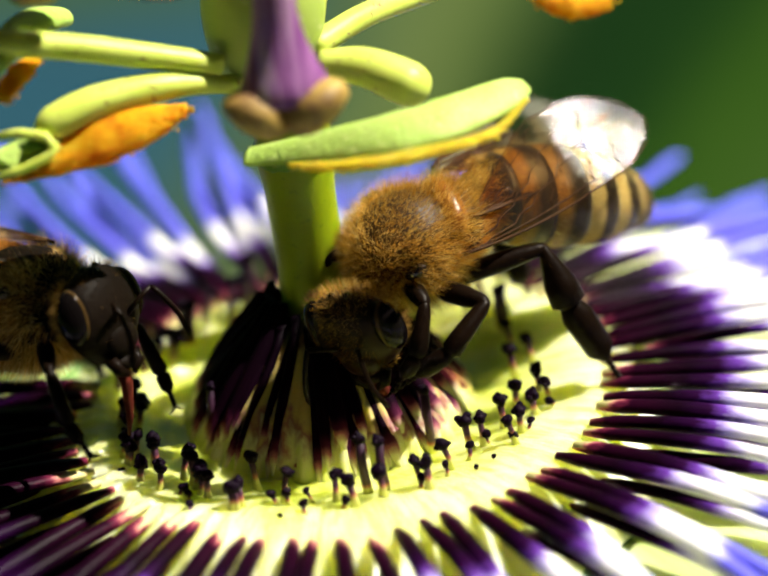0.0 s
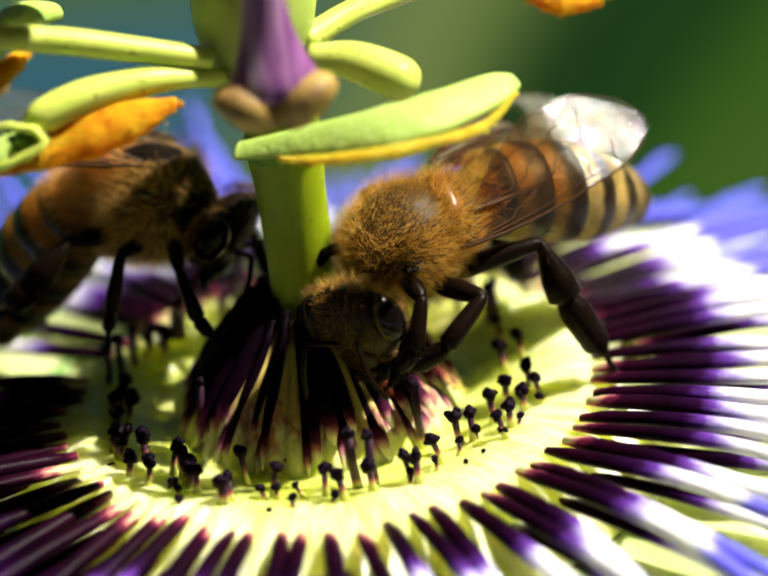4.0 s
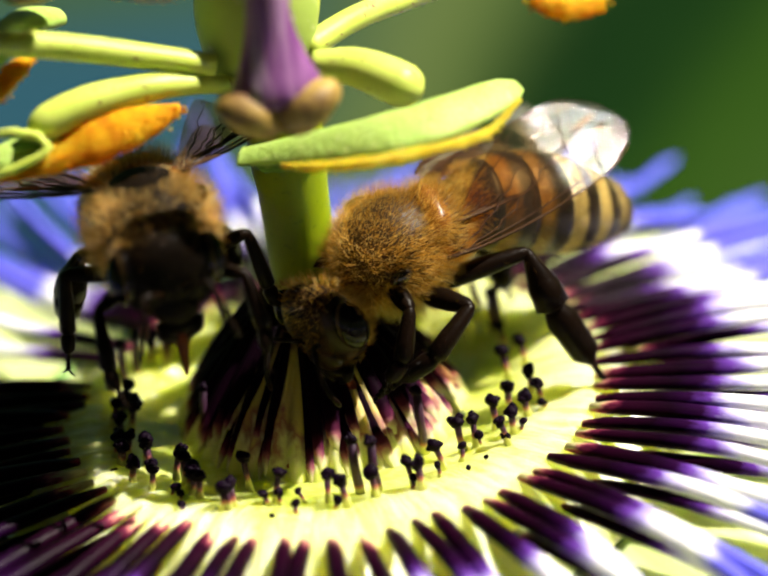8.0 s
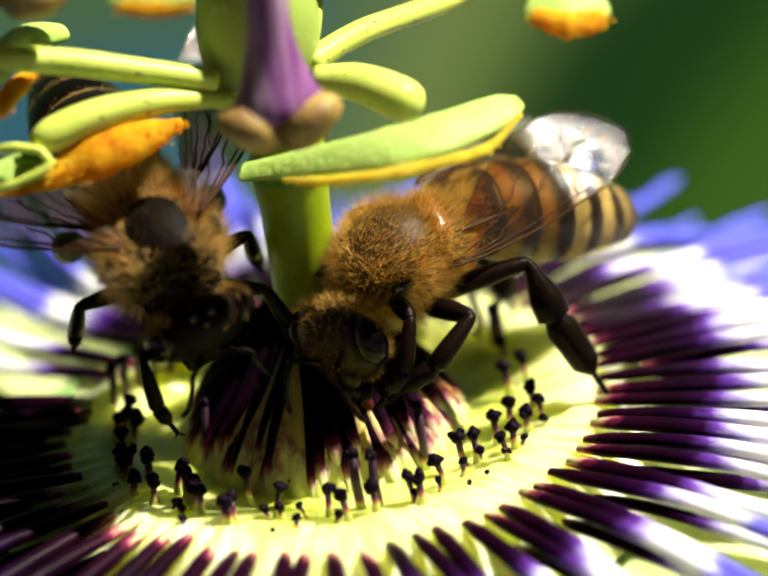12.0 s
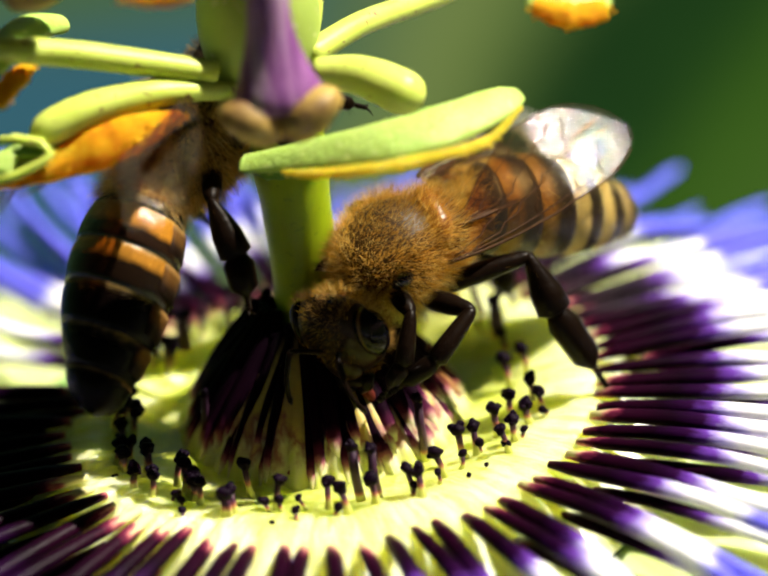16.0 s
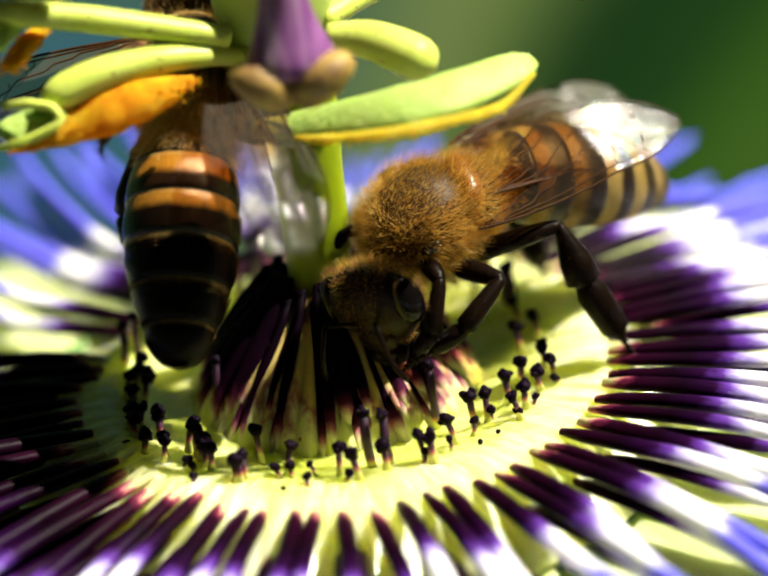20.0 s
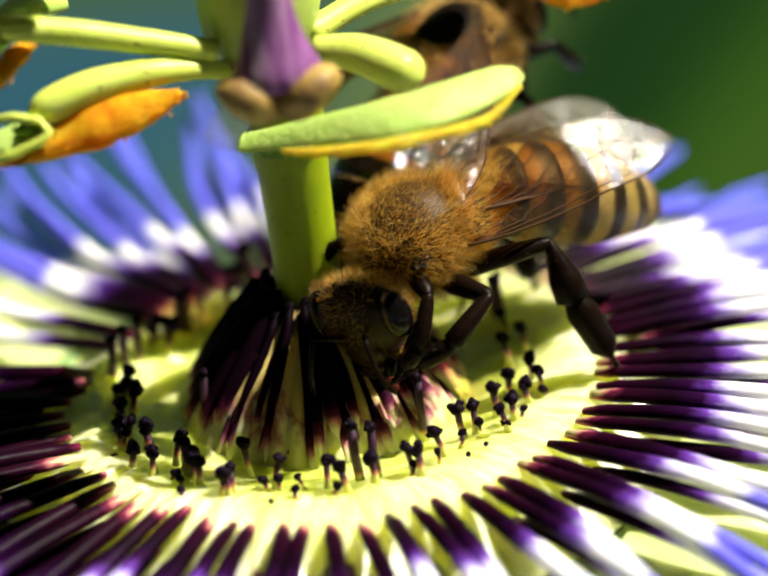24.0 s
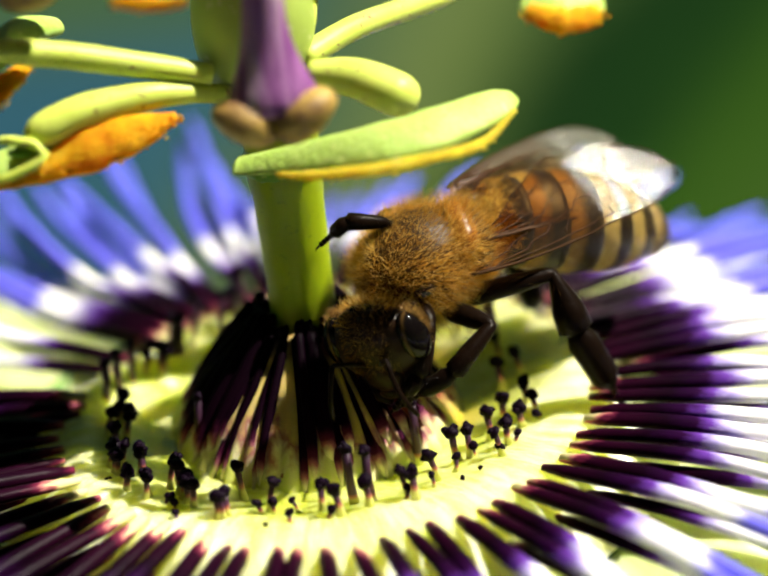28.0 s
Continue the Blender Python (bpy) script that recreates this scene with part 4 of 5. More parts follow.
def make_bee(label, legs, seed, bands):
    """A honeybee at its thorax; x forward, z up, y to its left. Returns it with its moving parts."""
    bee = tagged(new("honeybee"), label=label, category="bee", group="honeybees on the flower")
    rng = random.Random(seed)
    amber = bands == "brown"
    skin, coat = (M_THORAX, M_FUZZ) if amber else (M_THORAX_BLACK, M_FUZZ_TAN)
    # the wandering bee's head is blackened, its shade put into the skin
    skull_skin = M_HEAD if amber else M_THORAX_BLACK

    def trunk():
        g = Geo().blob((0, 0, 0), (2.05, 1.85, 1.75), 28, 20, 0.03, 2)
        g.blob((1.45, 0, -0.25), (0.75, 1.35, 1.1), 18, 12)
        g.blob((-0.3, 0, -1.25), (1.75, 1.35, 0.85), 20, 14)
        return g.blob((-1.75, 0, 0.05), (0.85, 1.35, 1.15), 18, 12).mesh("thorax", skin)
    part("thorax", bee_mesh("thorax" + bands, trunk), skin, bee, "dark thorax under amber fur" if amber else "black thorax with a tan fringe")
    part("scutellum", bee_mesh("scutellum", lambda: Geo().blob((-1.62, 0, 0.88), (0.52, 1.15, 0.55), 20, 12, 0.04, 2).mesh("scutellum", M_SCUTELLUM)), M_SCUTELLUM, bee, "orange-brown plate behind the thorax")
    for q in (-1, 1):
        part("tegula", bee_mesh("tegula%d" % q, lambda: Geo().blob((0.35, 1.72 * q, 0.72), (0.42, 0.22, 0.26), 14, 10, 0.1, 2).mesh("tegula", M_OCELLUS)), M_OCELLUS, bee, "small glossy brown wing scale")

    def fur():
        g, R = Geo(), (2.05, 1.85, 1.75)
        bald = 0.93 if amber else 0.86
        # the wandering bee's front hair is thinned, black skin standing in for shade
        crown = lambda u: (u.z < bald or (amber and rng.random() < 0.9) or abs(u.x) > 0.62) and (amber or u.x < 0.3 or rng.random() < 0.8)
        g.hairs((0, 0, 0), R, 21000, 0.20, rng, (-0.8, 0, 0.0), lambda u: u.z > -0.35 and crown(u), 0.0065)
        g.hairs((0, 0, 0), R, 12500, 0.58 if amber else 0.74, rng, (-0.35, 0, 0.15), lambda u: u.z > -0.35 and (u.z < bald - 0.12 or u.x > 0.72) and (amber or u.x < 0.65), 0.0055)
        g.hairs((1.45, 0, -0.25), (0.75, 1.35, 1.1), 3600 if amber else 400, 0.5, rng, (0.2, 0, 0.3), lambda u: u.x > -0.2, 0.006)
        g.hairs((-1.62, 0, 0.88), (0.52, 1.15, 0.55), 1500 if amber else 4500, 0.55 if amber else 0.8, rng, (-0.6, 0, 0.3), lambda u: u.x < 0.5, 0.006)
        g.hairs((-1.75, 0, 0.05), (0.85, 1.35, 1.15), 3800 if amber else 6000, 0.46 if amber else 0.7, rng, (-0.6, 0, 0.1), lambda u: u.x < 0.3, 0.006)
        return g.mesh("fur", coat)
    part("fur", bee_mesh("fur" + bands, fur), coat, bee, "golden amber fur" if amber else "tan fur", kind="stuff")
    # dark fuzz puts the shade on the wandering bee's back into colour
    if not amber:
        part("back_fuzz", bee_mesh("back_fuzz", lambda: Geo().hairs((0, 0, 0), (2.05, 1.85, 1.75), 2500, 0.22, rng, (-0.6, 0, 0.0), lambda u: u.z > 0.74, 0.0065).mesh("back_fuzz", M_FUZZ_DARK)), M_FUZZ_DARK, bee, "short fuzz on the back, darkened for shade", kind="stuff")
    under = M_FUZZ_PALE if amber else M_FUZZ_TAN
    part("belly_fur", bee_mesh("belly" + bands, lambda: Geo().hairs((0, 0, -0.1), (2.0, 1.8, 1.75), 7000, 0.62, rng, (-0.3, 0, -0.4), lambda u: u.z < -0.1, 0.009).hairs((-0.3, 0, -1.25), (1.75, 1.35, 0.85), 9000, 0.66, rng, (-0.3, 0, -0.3), lambda u: u.z < 0.4, 0.009).mesh("belly_fur", under)), under, bee, "pale yellow belly fur", kind="stuff")

    # head: origin at the neck
    wedge = lambda p: Vector((p.x, p.y * (1.0 if p.z > 0 else 1.0 - 0.36 * (p.z / 1.6) ** 2), p.z))

    def skull():
        g = Geo().blob((0.90, 0, -0.25), (0.88, 1.66, 1.60), 28, 20, 0.03, 2, None, wedge)
        g.blob((1.55, 0, -1.05), (0.34, 0.72, 0.62), 16, 12, 0.04, 2)
        return g.blob((1.55, 0, -1.78), (0.24, 0.50, 0.26), 12, 8, 0.05, 2).mesh("head", skull_skin)
    head = part("head", bee_mesh("head" + bands, skull), skull_skin, bee, "dark head with brown fur", m=place(1.9, 0, -0.2))
    for q in (-1, 1):
        turn = Euler((radians(9 * q), radians(-4), radians(-24 * q))).to_matrix()
        part("eye", bee_mesh("eye%d" % q, lambda: Geo().blob((0.98, 1.36 * q, 0.08), (0.55, 0.46, 0.90), 24, 18, turn=turn).mesh("eye", M_EYE)), M_EYE, head, "glossy black compound eye")
        ant = Geo().tube([(1.70, 0.30 * q, -0.35), (2.05, 0.62 * q, 0.05), (2.35, 0.98 * q, 0.35)], [0.10, 0.08, 0.085], 7)
        pts = [lerp3((2.35, 0.98 * q, 0.35), (3.0, 1.55 * q, -1.5), i / 10) + Vector((0.25 * math.sin(i / 10 * 3.1), 0, 0)) for i in range(11)]
        ant.tube(pts, [0.085 + 0.012 * (i % 2) for i in range(10)] + [0.05], 7)
        part("antenna", ant, M_LEG, head)
        jaw = Geo().tube([(1.4, 0.55 * q, -1.6), (1.6, 0.5 * q, -1.95), (1.65, 0.15 * q, -2.2)], [0.24, 0.2, 0.1], 8)
        part("mandible", jaw, M_LEG, head)
    for x, y, z in ((0.86, 0.30, 1.28), (0.86, -0.30, 1.28), (1.12, 0, 1.16)):
        part("ocellus", bee_mesh("ocellus", lambda: Geo().blob((0, 0, 0), (0.15, 0.15, 0.13), 12, 8).mesh("ocellus", M_OCELLUS)), M_OCELLUS, head, m=place(x, y, z))
    part("proboscis", Geo().tube([(1.3, 0, -1.7), (1.35, 0, -2.6), (1.2, 0, -3.6), (1.0, 0, -4.3)], [0.3, 0.2, 0.13, 0.05], 8), stub_material("proboscis_brown", (0.03, 0.008, 0.006), (0.12, 0.02, 0.012)), head, "brown feeding tongue")

    def face():
        g = Geo().hairs((0.90, 0, -0.25), (0.88, 1.62, 1.60), 7000 if amber else 250, 0.18, rng, (0.1, 0, 0.1), lambda u: abs(u.y) < 0.52, 0.006)
        for q in (-1, 1):
            g.hairs((0.80, 1.18 * q, 0.05), (0.66, 0.52, 1.08), 2600, 0.26, rng, (-0.1, 0.2 * q, 0), lambda u: u.x < 0.0, 0.006)
        return g.mesh("face_fur", M_FACE)
    part("face_fur", bee_mesh("face_fur" + bands, face), M_FACE, head, "short brown fur", kind="stuff")
    # its crown fur is darkened to carry the same shade
    crown_fur = M_FUZZ if amber else M_FUZZ_DARK

    def crown():
        return Geo().hairs((0.70, 0, 0.2), (0.85, 1.5, 1.15), 2000, 0.34, rng, (0.0, 0, 0.4), lambda u: u.z > 0.45 and abs(u.y) < 0.66 and (abs(u.y) > 0.3 or u.x < 0.3), 0.007).mesh("crown_fur", crown_fur)
    part("crown_fur", bee_mesh("crown_fur " + bands, crown), crown_fur, head, "amber crown fur" if amber else "crown fur darkened for shade", kind="stuff")

    # abdomen: origin at the waist, running backward along -x
    def waist():
        return Geo().tube([(0.3, 0, 0), (-0.1, 0, 0), (-0.5, 0, 0.05), (-1.0, 0, 0.0)], [0.5, 0.42, 0.6, 1.3], 16).mesh("abdomen", M_THORAX)
    abd = part("abdomen", bee_mesh("waist", waist), M_THORAX, bee, "amber and black banded abdomen", m=place(-2.1, 0, -0.1))
    edge = [(-0.35, 0.88), (-1.5, 1.6), (-2.8, 1.8), (-4.15, 1.78), (-5.45, 1.56), (-6.65, 1.15), (-7.8, 0.25)]
    for i in range(6):
        (x0, r0), (x1, r1) = edge[i], edge[i + 1]

        def ring():
            g, rings = Geo(), []
            for j in range(8):
                t = j / 7
                x = x0 + 0.12 + (x1 - x0 - 0.12) * t
                r = (r0 * (1 - t) + r1 * t) * (1 + 0.05 * math.sin(math.pi * t)) * (0.985 if j == 0 else 1.0 + 0.025 * t)
                if i == 5:
                    r = r0 * math.sqrt(max(0.03, 1 - t ** 2.2))
                rings.append([(x, r * 0.98 * math.cos(a), r * 0.92 * math.sin(a) - 0.03 * x * x * 0.55 + 0.0) for a in (2 * math.pi * k / 28 for k in range(28))])
            rings.append([(x, y * 0.9, z * 0.9) for x, y, z in rings[-1]])
            return g.ring_skin(rings).mesh("tergite", TERGITES[bands][i])
        part("tergite", bee_mesh(bands + "%d" % i, ring), TERGITES[bands][i], abd)

        def plate():
            rings = []
            for j in range(6):
                x = x0 + (x1 - x0) * (0.06 + 0.16 * j)
                r = (r0 + (r1 - r0) * (0.06 + 0.16 * j)) * (1.085 if j < 5 else 0.99) * (0.8 if i == 5 and j > 3 else 1.0)
                arc = [math.pi * (1.10 + 0.80 * k / 14) for k in range(15)]
                rings.append([(x, r * 0.98 * q * math.cos(a), r * 0.92 * q * math.sin(a) - 0.0165 * x * x) for q, row in ((1.0, arc), (0.93, arc[::-1])) for a in row])
            return Geo().ring_skin(rings).mesh("sternite", M_STERNITE)
        if not amber:
            part("sternite", bee_mesh("sternite%d" % i, plate), M_STERNITE, abd, "dark brown belly plate")

    hem = M_FUZZ_PALE if amber else M_FUZZ_TAN

    def afur():
        g = Geo()
        for i in range(6):
            (x0, r0), (x1, r1) = edge[i], edge[i + 1]
            n = (900 if i < 5 else 500) if amber else (500 if i < 5 else 120)
            for _ in range(n):
                t = rng.random() if i < 1 else rng.choice((rng.random(), rng.uniform(0.0, 0.4))) if amber else rng.uniform(0.0, 0.28)
                a = rng.uniform(0, 2 * math.pi)
                x, r = x0 + (x1 - x0) * t, (r0 + (r1 - r0) * t) * 0.99
                c = Vector((x, r * math.cos(a), r * 0.93 * math.sin(a) - 0.0165 * x * x))
                d = Vector((-0.9, 0.55 * math.cos(a), 0.55 * math.sin(a))) + Vector((rng.uniform(-.3, .3), rng.uniform(-.3, .3), rng.uniform(-.3, .3)))
                L = rng.uniform(0.10, 0.28) * (1.0 if amber else 0.5)
                s = Vector((0, -math.sin(a), math.cos(a))) * 0.006
                b = len(g.v)
                e = c + d * L
                g.v.extend(tuple(p) for p in (c - s, c + s, e))
                g.f.append((b, b + 1, b + 2))
        return g.mesh("abdomen_fur", hem)
    part("waist_fur", bee_mesh("waist_fur" + bands, lambda: Geo().hairs((-0.9, 0, 0.05), (0.9, 1.35, 1.25), 3600 if amber else 6500, 0.34 if amber else 0.6, rng, (-0.7, 0, 0.0), None, 0.006).mesh("waist_fur", coat)), coat, abd, "fur at the waist", kind="stuff")
    part("abdomen_fur", bee_mesh("abdomen_fur" + bands, afur), hem, abd, "short hair bands", kind="stuff")

    wings = {}
    for q, nm in ((1, "left"), (-1, "right")):
        skin = M_WING_CLEAR if bands != "brown" else M_WING if q == 1 else M_WING_FAR
        for kind, L, W, x in (("forewing", 8.7, 3.4, 0.2), ("hindwing", 5.8, 1.6, -0.7)):
            film = M_HINDWING if amber and kind == "hindwing" else skin

            def geo(which):
                m, v = wing_geo(L, W, 3 if kind == "forewing" else 7, amber, 0.20 if amber and q == 1 else 0.05)
                for gg in (m, v):
                    gg.v = [(p[0], -p[1] * q, p[2]) for p in gg.v]
                return (m if which else v).mesh(kind if which else "vein", film if which else M_VEIN)
            w = part(kind, bee_mesh(kind + nm + bands, lambda: geo(True)), film, bee, "clear amber-tinted wing")
            part("vein", bee_mesh("vein" + kind + nm + bands, lambda: geo(False)), M_VEIN, w)
            wings[kind, nm] = w
            # spread: wings laid back over the body
            w.matrix_basis = facing((x, 1.2 * q, 1.45 - 0.2 * (kind == "hindwing")), (-0.97, 0.10 * q, 0.03), (0.06, -0.05 * q, 1.0))
    made = [leg(bee, *row) for row in legs]
    return bee, head, abd, wings, made


# the feeding bee
BEE1 = facing((3.18, -0.68, 5.49), (-0.92, -0.25, -0.29), (-0.15, -0.46, 0.87))
INV1 = BEE1.inverted()


def local(x, y, z):
    return tuple((INV1 @ (Vector((x, y, z)) * MM)) / MM)


legs = [
    (local(4.62, -1.33, 4.43), local(7.54, -0.93, 5.00), local(8.29, -1.54, 3.15), local(9.87, -1.58, 0.19), 1.3, True),
    (local(4.10, -1.76, 4.25), local(5.47, -2.99, 4.26), local(4.16, -4.02, 3.12), local(2.23, -3.64, 1.67), 1.3),
    (local(3.09, -2.06, 4.77), local(3.52, -3.30, 4.54), local(3.13, -4.04, 3.09), local(2.23, -4.07, 1.91), 1.2),
    (local(2.6, -0.2, 5.2), local(2.2, -1.0, 7.1), local(0.95, -1.35, 7.35), local(0.05, -1.25, 6.5), 1.1),
    (local(3.6, 0.6, 4.6), local(3.3, 2.6, 4.6), local(2.8, 3.4, 2.8), local(2.2, 3.6, 1.4), 1.0),
    (local(4.8, 0.9, 4.6), local(6.0, 3.2, 4.6), local(6.8, 4.2, 2.4), local(7.4, 5.0, 0.3), 1.2, True),
]
bee, bee_head, bee_abdomen, bee_wings, bee_legs = make_bee("amber furry honeybee feeding head down beside the green column", legs, 11, "brown")
bee.matrix_basis = BEE1


def bee1_head(dx, dz, yaw):
    face, up = Vector((-0.45, -0.82, -0.36)), (-0.36, -0.23, 0.91)
    m = facing((0, 0, 0), face, up)
    neck = Vector((1.32, -3.24, 3.77)) - face * 0.95 + (m.to_3x3() @ Vector((0, 0, 1))) * 0.25
    m.translation = (neck + Vector((dx, 0, dz))) * MM
    return INV1 @ m @ pose(0, 0, 0, 0, 0, yaw)


def bee1_abdomen(dip, side):
    waist = Vector((5.00, 0.85, 6.08))
    m = INV1 @ facing(waist, (-6.7, -3.4, 2.2), (-0.1, -0.35, 1))
    return m @ pose(0, 0, 0, 0, dip + 7.5, side)


def bee1_wing(root, tip, normal):
    return INV1 @ facing(root, Vector(tip) - Vector(root), normal)


WL, WR = (4.82, -1.79, 5.53), (4.28, 1.16, 7.12)

# the wandering bee
legs = []
for q in (1, -1):
    legs += [((1.2, 1.0 * q, -1.2), (2.4, 2.3 * q, -1.4), (3.1, 2.5 * q, -3.0), (3.7, 2.3 * q, -4.0)),
             ((0.0, 1.2 * q, -1.4), (0.0, 2.9 * q, -1.0), (-0.2, 3.3 * q, -3.0), (-0.2, 3.6 * q, -4.2)),
             ((-1.2, 1.1 * q, -1.3), (-2.2, 2.2 * q, -1.3), (-3.2, 2.7 * q, -2.9), (-4.3, 2.9 * q, -4.2), 1.2, True)]
guest, guest_head, guest_abdomen, guest_wings, guest_legs = make_bee("restless honeybee with banded abdomen wandering round the column", legs, 12, "orange")

GUEST_WAY = [
    (0, (-9.13, -1.82, 5.23), (0.85, -0.51, 0.12), (0.03, 0.16, 0.99)),
    (0.5, (-8.08, -0.88, 5.83), (0.88, -0.47, 0.03), (0.03, 0.16, 0.99)),
    (1, (-7.65, -0.04, 6.28), (0.88, -0.47, 0.02), (0.03, 0.16, 0.99)),
    (1.5, (-6.65, 1.32, 6.49), (0.91, -0.40, -0.02), (0.09, 0.21, 0.97)),
    (2, (-5.88, 2.52, 5.96), (0.96, -0.26, -0.07), (0.08, 0.21, 0.97)),
    (2.5, (-5.61, 2.67, 6.22), (0.95, -0.32, -0.06), (0.08, 0.17, 0.98)),
    (3, (-5.33, 2.70, 6.35), (0.94, -0.34, -0.05), (0.17, 0.02, 0.98)),
    (3.5, (-5.22, 2.71, 6.41), (0.94, -0.34, -0.05), (0.18, 0.02, 0.98)),
    (4.5, (-4.66, 3.03, 5.94), (0.90, -0.42, -0.12), (0.08, 0.09, 0.99)),
    (5.5, (-4.67, 2.99, 5.83), (0.96, -0.28, -0.07), (0.08, 0.26, 0.96)),
    (6, (-4.38, 0.69, 7.20), (0.37, -0.93, -0.03), (0.13, 0.04, 0.99)),
    (6.5, (-5.10, -1.09, 8.06), (0.18, -0.98, 0.10), (-0.07, 0.08, 0.99)),
    (7, (-5.08, -2.56, 8.43), (0.09, -0.99, 0.10), (-0.12, 0.10, 0.99)),
    (8, (-4.58, -3.18, 8.14), (0.22, -0.97, 0.06), (-0.08, 0.03, 1.00)),
    (9, (-4.72, -2.70, 7.66), (0.52, -0.67, -0.53), (0.14, -0.60, 0.79)),
    (9.5, (-4.85, -2.77, 7.47), (0.52, -0.67, -0.53), (0.14, -0.59, 0.79)),
    (10, (-4.27, -3.76, 6.94), (0.45, -0.76, -0.47), (0.16, -0.55, 0.82)),
    (10.5, (-4.84, -3.69, 6.99), (0.65, -0.62, -0.44), (0.25, -0.53, 0.81)),
    (11, (-5.49, -3.62, 7.04), (0.92, -0.27, -0.30), (0.13, -0.65, 0.74)),
    (11.5, (-4.60, -3.70, 7.27), (0.63, -0.65, -0.41), (0.15, -0.49, 0.86)),
    (12, (-4.37, -2.92, 7.54), (0.41, -0.76, -0.51), (0.04, -0.56, 0.83)),
    (12.5, (-4.43, -2.80, 7.62), (0.39, -0.77, -0.50), (0.04, -0.55, 0.83)),
    (13.5, (-5.03, -2.27, 8.01), (0.58, -0.75, 0.32), (-0.23, 0.33, 0.91)),
    (14.5, (-5.92, -1.57, 7.47), (0.78, -0.19, 0.60), (-0.56, 0.28, 0.79)),
    (15, (-5.73, -0.48, 8.10), (0.81, 0.11, 0.57), (-0.55, 0.23, 0.80)),
    (15.5, (-3.67, 0.24, 8.60), (0.82, 0.17, 0.55), (-0.54, 0.13, 0.83)),
    (16, (-3.53, 0.62, 10.00), (0.51, 0.69, 0.52), (-0.65, -0.10, 0.76)),
    (17, (-2.85, 0.69, 9.96), (0.47, 0.73, 0.50), (-0.58, -0.15, 0.80)),
    (18, (-2.74, 1.14, 10.11), (0.47, 0.73, 0.50), (-0.52, -0.23, 0.83)),
    (18.5, (-2.31, 1.04, 10.11), (0.45, 0.75, 0.49), (-0.47, -0.27, 0.84)),
    (19, (-1.90, 1.16, 10.07), (0.40, 0.77, 0.49), (-0.38, -0.36, 0.85)),
    (19.5, (-2.61, 1.26, 10.35), (0.26, 0.81, 0.53), (-0.20, -0.50, 0.84)),
    (20, (-3.67, 1.22, 10.40), (0.10, 0.84, 0.54), (-0.07, -0.53, 0.84)),
    (20.5, (-1.36, 3.41, 8.73), (0.39, 0.74, 0.55), (-0.21, -0.54, 0.82)),
    (21.5, (1.07, 4.79, 7.02), (0.76, 0.39, 0.53), (-0.37, -0.53, 0.77)),
    (22.5, (5.99, 7.74, 6.20), (0.71, 0.70, 0.10), (-0.29, 0.14, 0.95)),
    (23, (6.24, 7.73, 6.36), (0.71, 0.70, 0.11), (-0.29, 0.13, 0.95)),
    (23.5, (6.23, 7.85, 6.58), (0.71, 0.70, 0.11), (-0.29, 0.13, 0.95)),
    (24, (5.68, 7.09, 8.48), (0.58, 0.69, 0.43), (-0.25, -0.36, 0.90)),
    (24.4, (4.36, 7.30, 7.62), (0.74, 0.55, 0.38), (-0.44, -0.12, 0.89)),
    (24.7, (2.02, 4.86, 7.23), (0.80, 0.27, 0.53), (-0.55, -0.08, 0.83)),
    (25, (1.14, 6.73, 6.83), (0.84, 0.15, 0.52), (-0.54, 0.46, 0.70)),
    (25.25, (-3.21, 3.56, 7.20), (0.63, 0.25, 0.74), (-0.60, 0.75, 0.29)),
    (25.5, (-4.90, 2.29, 8.34), (0.38, 0.32, 0.87), (-0.30, 0.92, -0.26)),
    (26, (-6.09, 1.21, 9.42), (0.13, 0.35, 0.93), (-0.10, 0.94, -0.34)),
    (26.3, (-5.81, 0.54, 7.93), (0.33, 0.33, 0.88), (-0.30, 0.90, -0.31)),
    (26.5, (-5.90, -0.27, 7.43), (0.36, 0.33, 0.88), (-0.50, 0.85, -0.15)),
    (26.65, (-6.59, -1.33, 7.55), (0.33, 0.33, 0.88), (-0.81, 0.59, 0.01)),
    (26.8, (-9.56, -2.82, 8.12), (0.03, 0.34, 0.94), (-0.93, -0.20, 0.30)),
    (27, (-13.60, -6.11, 8.21), (-0.55, 0.17, 0.82), (-0.47, -0.82, 0.33)),
    (27.2, (-14.42, -7.36, 6.79), (-0.55, 0.17, 0.82), (-0.47, -0.82, 0.33)),
    (27.35, (-15.90, -8.11, 6.26), (-0.55, 0.17, 0.82), (-0.47, -0.82, 0.32)),
    (27.6, (-19.28, -8.67, 9.74), (-0.93, -0.07, 0.35), (0.18, 0.24, 0.95)),
    (28, (-34.35, -6.15, 14.77), (-0.93, -0.06, 0.35), (0.17, 0.25, 0.95)),
]


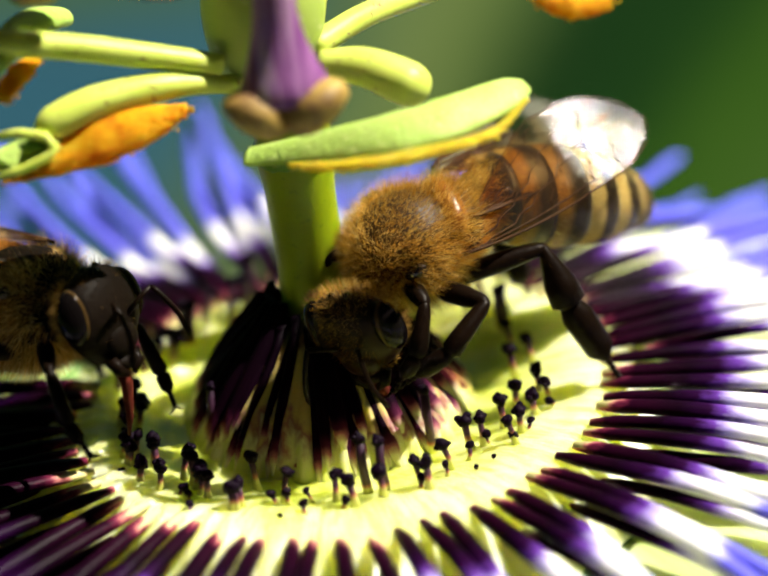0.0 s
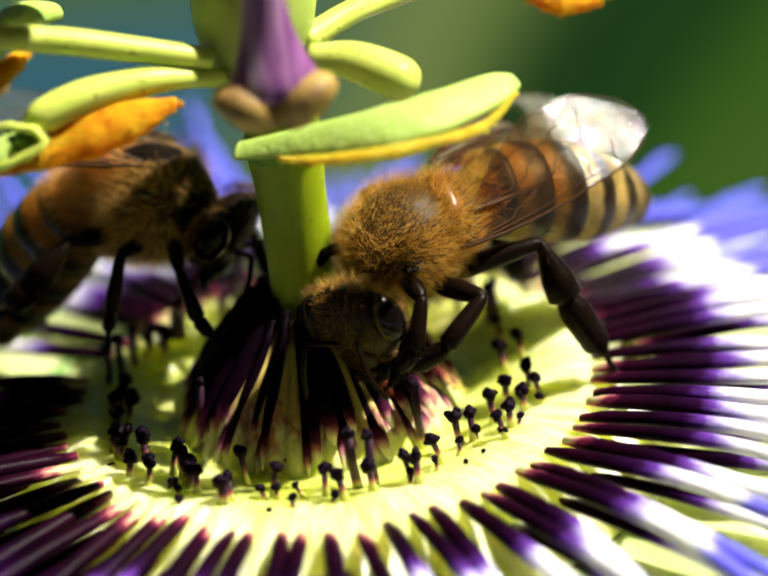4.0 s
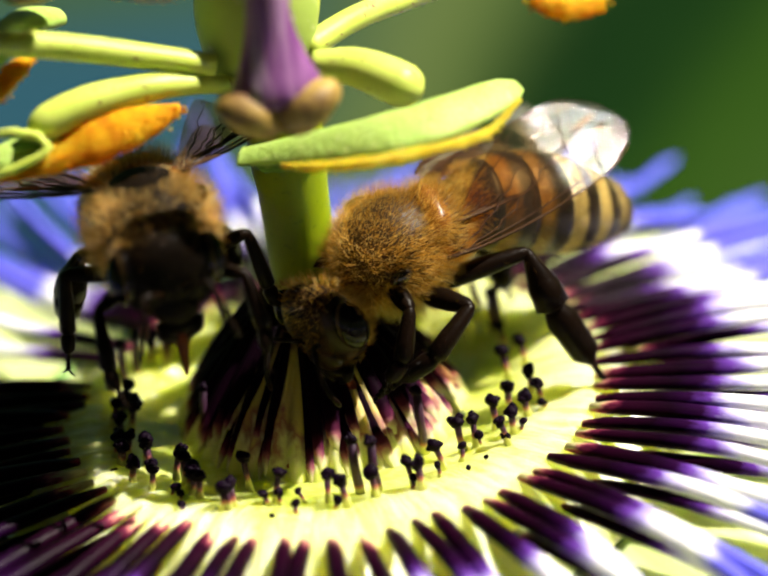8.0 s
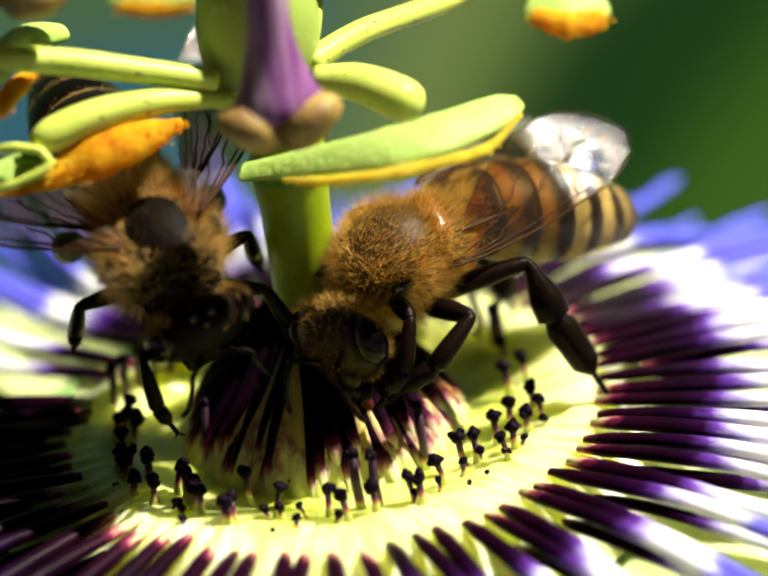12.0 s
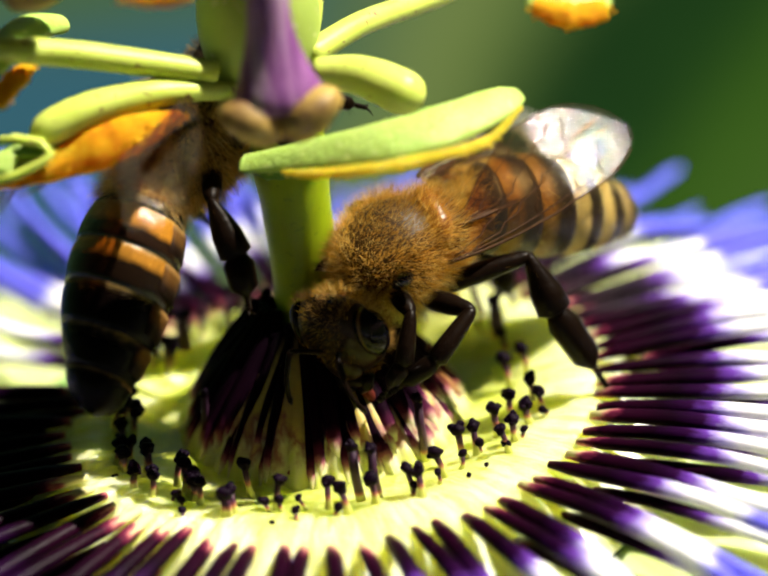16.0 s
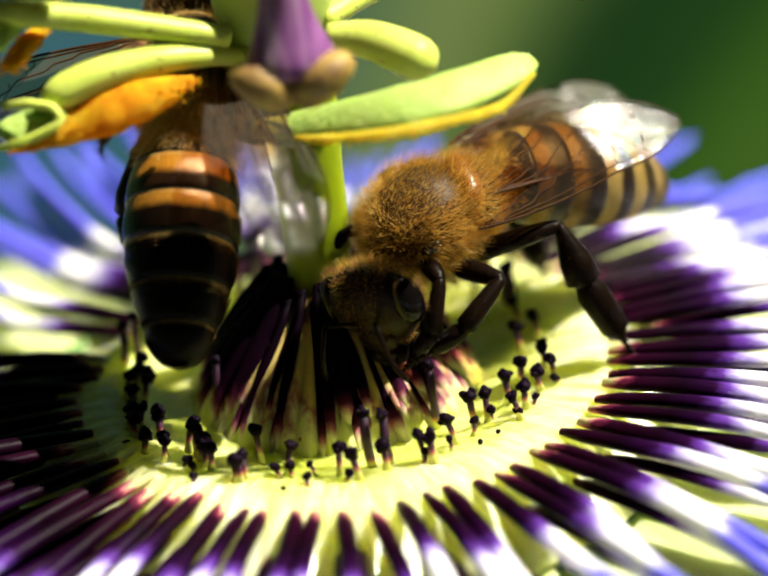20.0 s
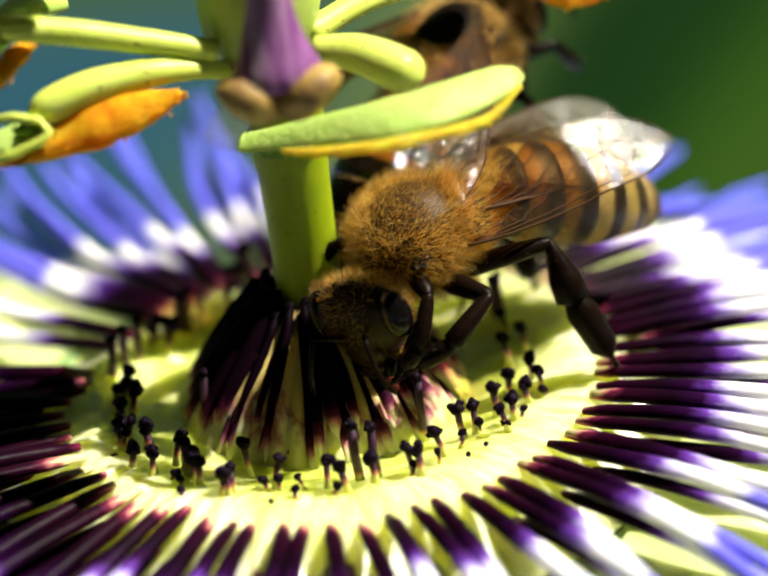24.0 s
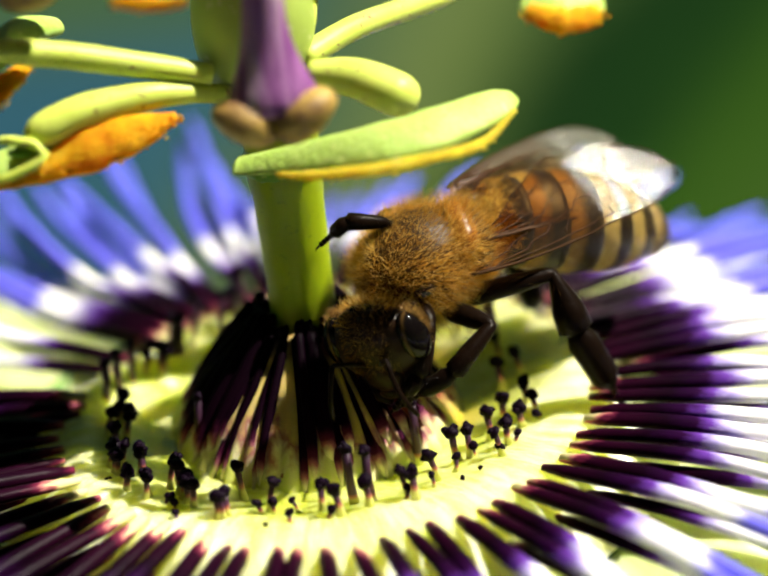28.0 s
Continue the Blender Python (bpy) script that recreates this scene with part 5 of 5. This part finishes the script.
def motions():
    # the feeding bee shuffles a little, nods and dips its abdomen
    shuffle = [(0, 0, 0, 0), (3, 0.3, 0, 0), (5.5, 0.0, 0, 0), (8, -0.3, -0.13, 1), (11, -0.3, 0.1, 1), (12.5, -0.3, 0.05, 1), (17, -0.28, 0, 1), (18.5, 0.0, 0, 0),
               (20, 0.3, -0.07, 0), (22.5, 0.35, -0.1, -1), (25, 0.45, -0.2, -2), (28, 0.7, -0.33, -3)]
    walk(bee, [(t, place(dx, 0, dz) @ BEE1 @ pose(0, 0, 0, 0, 0, yaw)) for t, dx, dz, yaw in shuffle])
    walk(bee_head, [(t, bee1_head(dx, dz, yaw)) for t, dx, dz, yaw in
                    [(0, 0, 0, 0), (3, 0.05, 0, 2), (5.5, -0.1, 0.1, -4), (8, -0.4, 0.45, -12), (9, -0.3, 0.3, -8), (11, 0, 0, -6), (12.5, 0, 0.1, -6), (17, 0.05, 0.2, -6), (20, 0.05, 0, 2), (22.5, 0.05, 0, 4), (25, 0, 0, 4), (28, 0.4, 0.05, 10)]])
    walk(bee_abdomen, [(t, bee1_abdomen(dip, side)) for t, dip, side in
                       [(0, 0, 0), (3, 0, 0), (8, -2, 0), (11, 0, 0), (17, -1, 0), (20, -1, 0), (22.5, 1, 0), (25, -3.5, 0), (26.5, -2, 0), (28, 0.5, 0)]])
    spread = [(0, 0), (3, 0.12), (6, 0.1), (8, 0), (12.5, 0), (17, 0), (18, 0.3), (20, 1), (22.5, 1), (25, 0.9), (28, 0.8)]
    lt0, lt1 = Vector((11.69, 2.15, 7.31)), Vector((12.44, 1.91, 7.25))
    rt0, rt1 = Vector((8.69, 8.99, 6.64)), Vector((10.22, 7.36, 6.78))
    nl0, nl1, nr0, nr1 = Vector((0.38, -0.43, 0.83)), Vector((-0.05, -0.35, 0.88)), Vector((0.45, -0.25, 0.80)), Vector((0.15, -0.62, 0.60))
    walk(bee_wings["forewing", "left"], [(t, bee1_wing(WL, lt0.lerp(lt1, k), nl0.lerp(nl1, k))) for t, k in spread])
    walk(bee_wings["forewing", "right"], [(t, bee1_wing(WR, rt0.lerp(rt1, k), nr0.lerp(nr1, k))) for t, k in spread])
    walk(bee_wings["hindwing", "left"], [(t, bee1_wing((5.2, -1.3, 6.5), Vector((10.2, 3.0, 6.5)).lerp(Vector((10.8, 2.4, 6.3)), k), (0.1, -0.15, 0.95))) for t, k in spread])
    walk(bee_wings["hindwing", "right"], [(t, bee1_wing((4.6, 0.9, 7.2), Vector((8.0, 5.6, 6.6)).lerp(Vector((8.8, 5.2, 7.2)), k), nr0.lerp(nr1, k))) for t, k in spread])
    grip = bee_legs[3]
    rest = grip.matrix_basis.copy()
    walk(grip, [(t, rest @ pose(0, 0, 0, 0, a, 0)) for t, a in [(0, 70), (22.5, 70), (25, 66), (25.6, 58), (26.1, 36), (26.6, 4), (28, 0)]])

    # the other bee walks in, turns, climbs, slips behind the column, comes back and flies off
    walk(guest, [(t, facing(p, f, u)) for t, p, f, u in GUEST_WAY])
    nod = [(0, -5), (1.5, 5), (2, 32), (3, 38), (3.5, 38), (5.5, 10), (6, 5), (7, 14), (9, 18), (11, 15), (12.5, 20), (14.5, 15), (17, 10), (20, 5), (24, 10), (26, 0), (28, 0)]
    hm = place(1.9, 0, -0.2)
    walk(guest_head, [(t, hm @ pose(0, 0, 0, 0, a, 0)) for t, a in nod])
    am = place(-2.1, 0, -0.1)
    curl = [(0, -10), (1.5, -35), (2, -62), (3, -66), (3.5, -62), (5.5, -5), (6, -15), (8, -20), (10, -10), (11, 6), (12, -10), (14.5, -35), (15, -2), (15.5, -38), (16, -10), (17, -6), (19, -5), (20, -8), (22.5, -10), (24, -10), (25, 0), (26, -5), (28, 0)]
    walk(guest_abdomen, [(t, am @ pose(0, 0, 0, 0, a, 0)) for t, a in curl])
    for i, ob in enumerate(guest_legs):
        m = ob.matrix_basis.copy()
        rows = []
        for k in range(113):
            t = k * 0.25
            go = 0.35 if 7 < t < 10 or 16 < t < 20 else 1.0
            rows.append((t, m @ pose(0, 0, 0, 6 * go * math.sin(t * 6 + i), 5 * math.cos(t * 4 + 2 * i) * go, 14 * go * math.sin(t * 9 + i * 2.1))))
        walk(ob, rows)
    for (kind, nm), ob in guest_wings.items():
        m = ob.matrix_basis.copy()
        q = 1 if nm == "left" else -1
        held = ((0, 8, 8, 0), (3.5, 10, 10, 0), (5.5, 20, 20, 0), (6, 35, 35, 0), (9, 42, 45, 4), (10.5, 35, 35, 0), (11, 12, 12, 0), (12, 42, 45, 4), (14.5, 30, 30, 0), (15, 25, 25, 0), (15.6, 62, 50, 0),
                (17, 70, 42, 0), (19.5, 68, 26, 0), (20.5, 64, 22, 0), (22.5, 25, 12, 0), (24, 30, 25, 0), (25, 40, 20, 0), (25.5, 0, 0, 0), (26, -6, -6, 0), (26.4, 20, 20, 0))
        rows = [(t, m @ pose(0, 0, 0, 0, lift, -(out if q == 1 else inner) * q)) for t, out, inner, lift in held]
        for k in range(1, 33):
            rows.append((26.4 + k * 0.05, m @ pose(0, 0, 0, 0, (35 if k % 2 else -35), -55 * q)))
        walk(ob, rows)


motions()
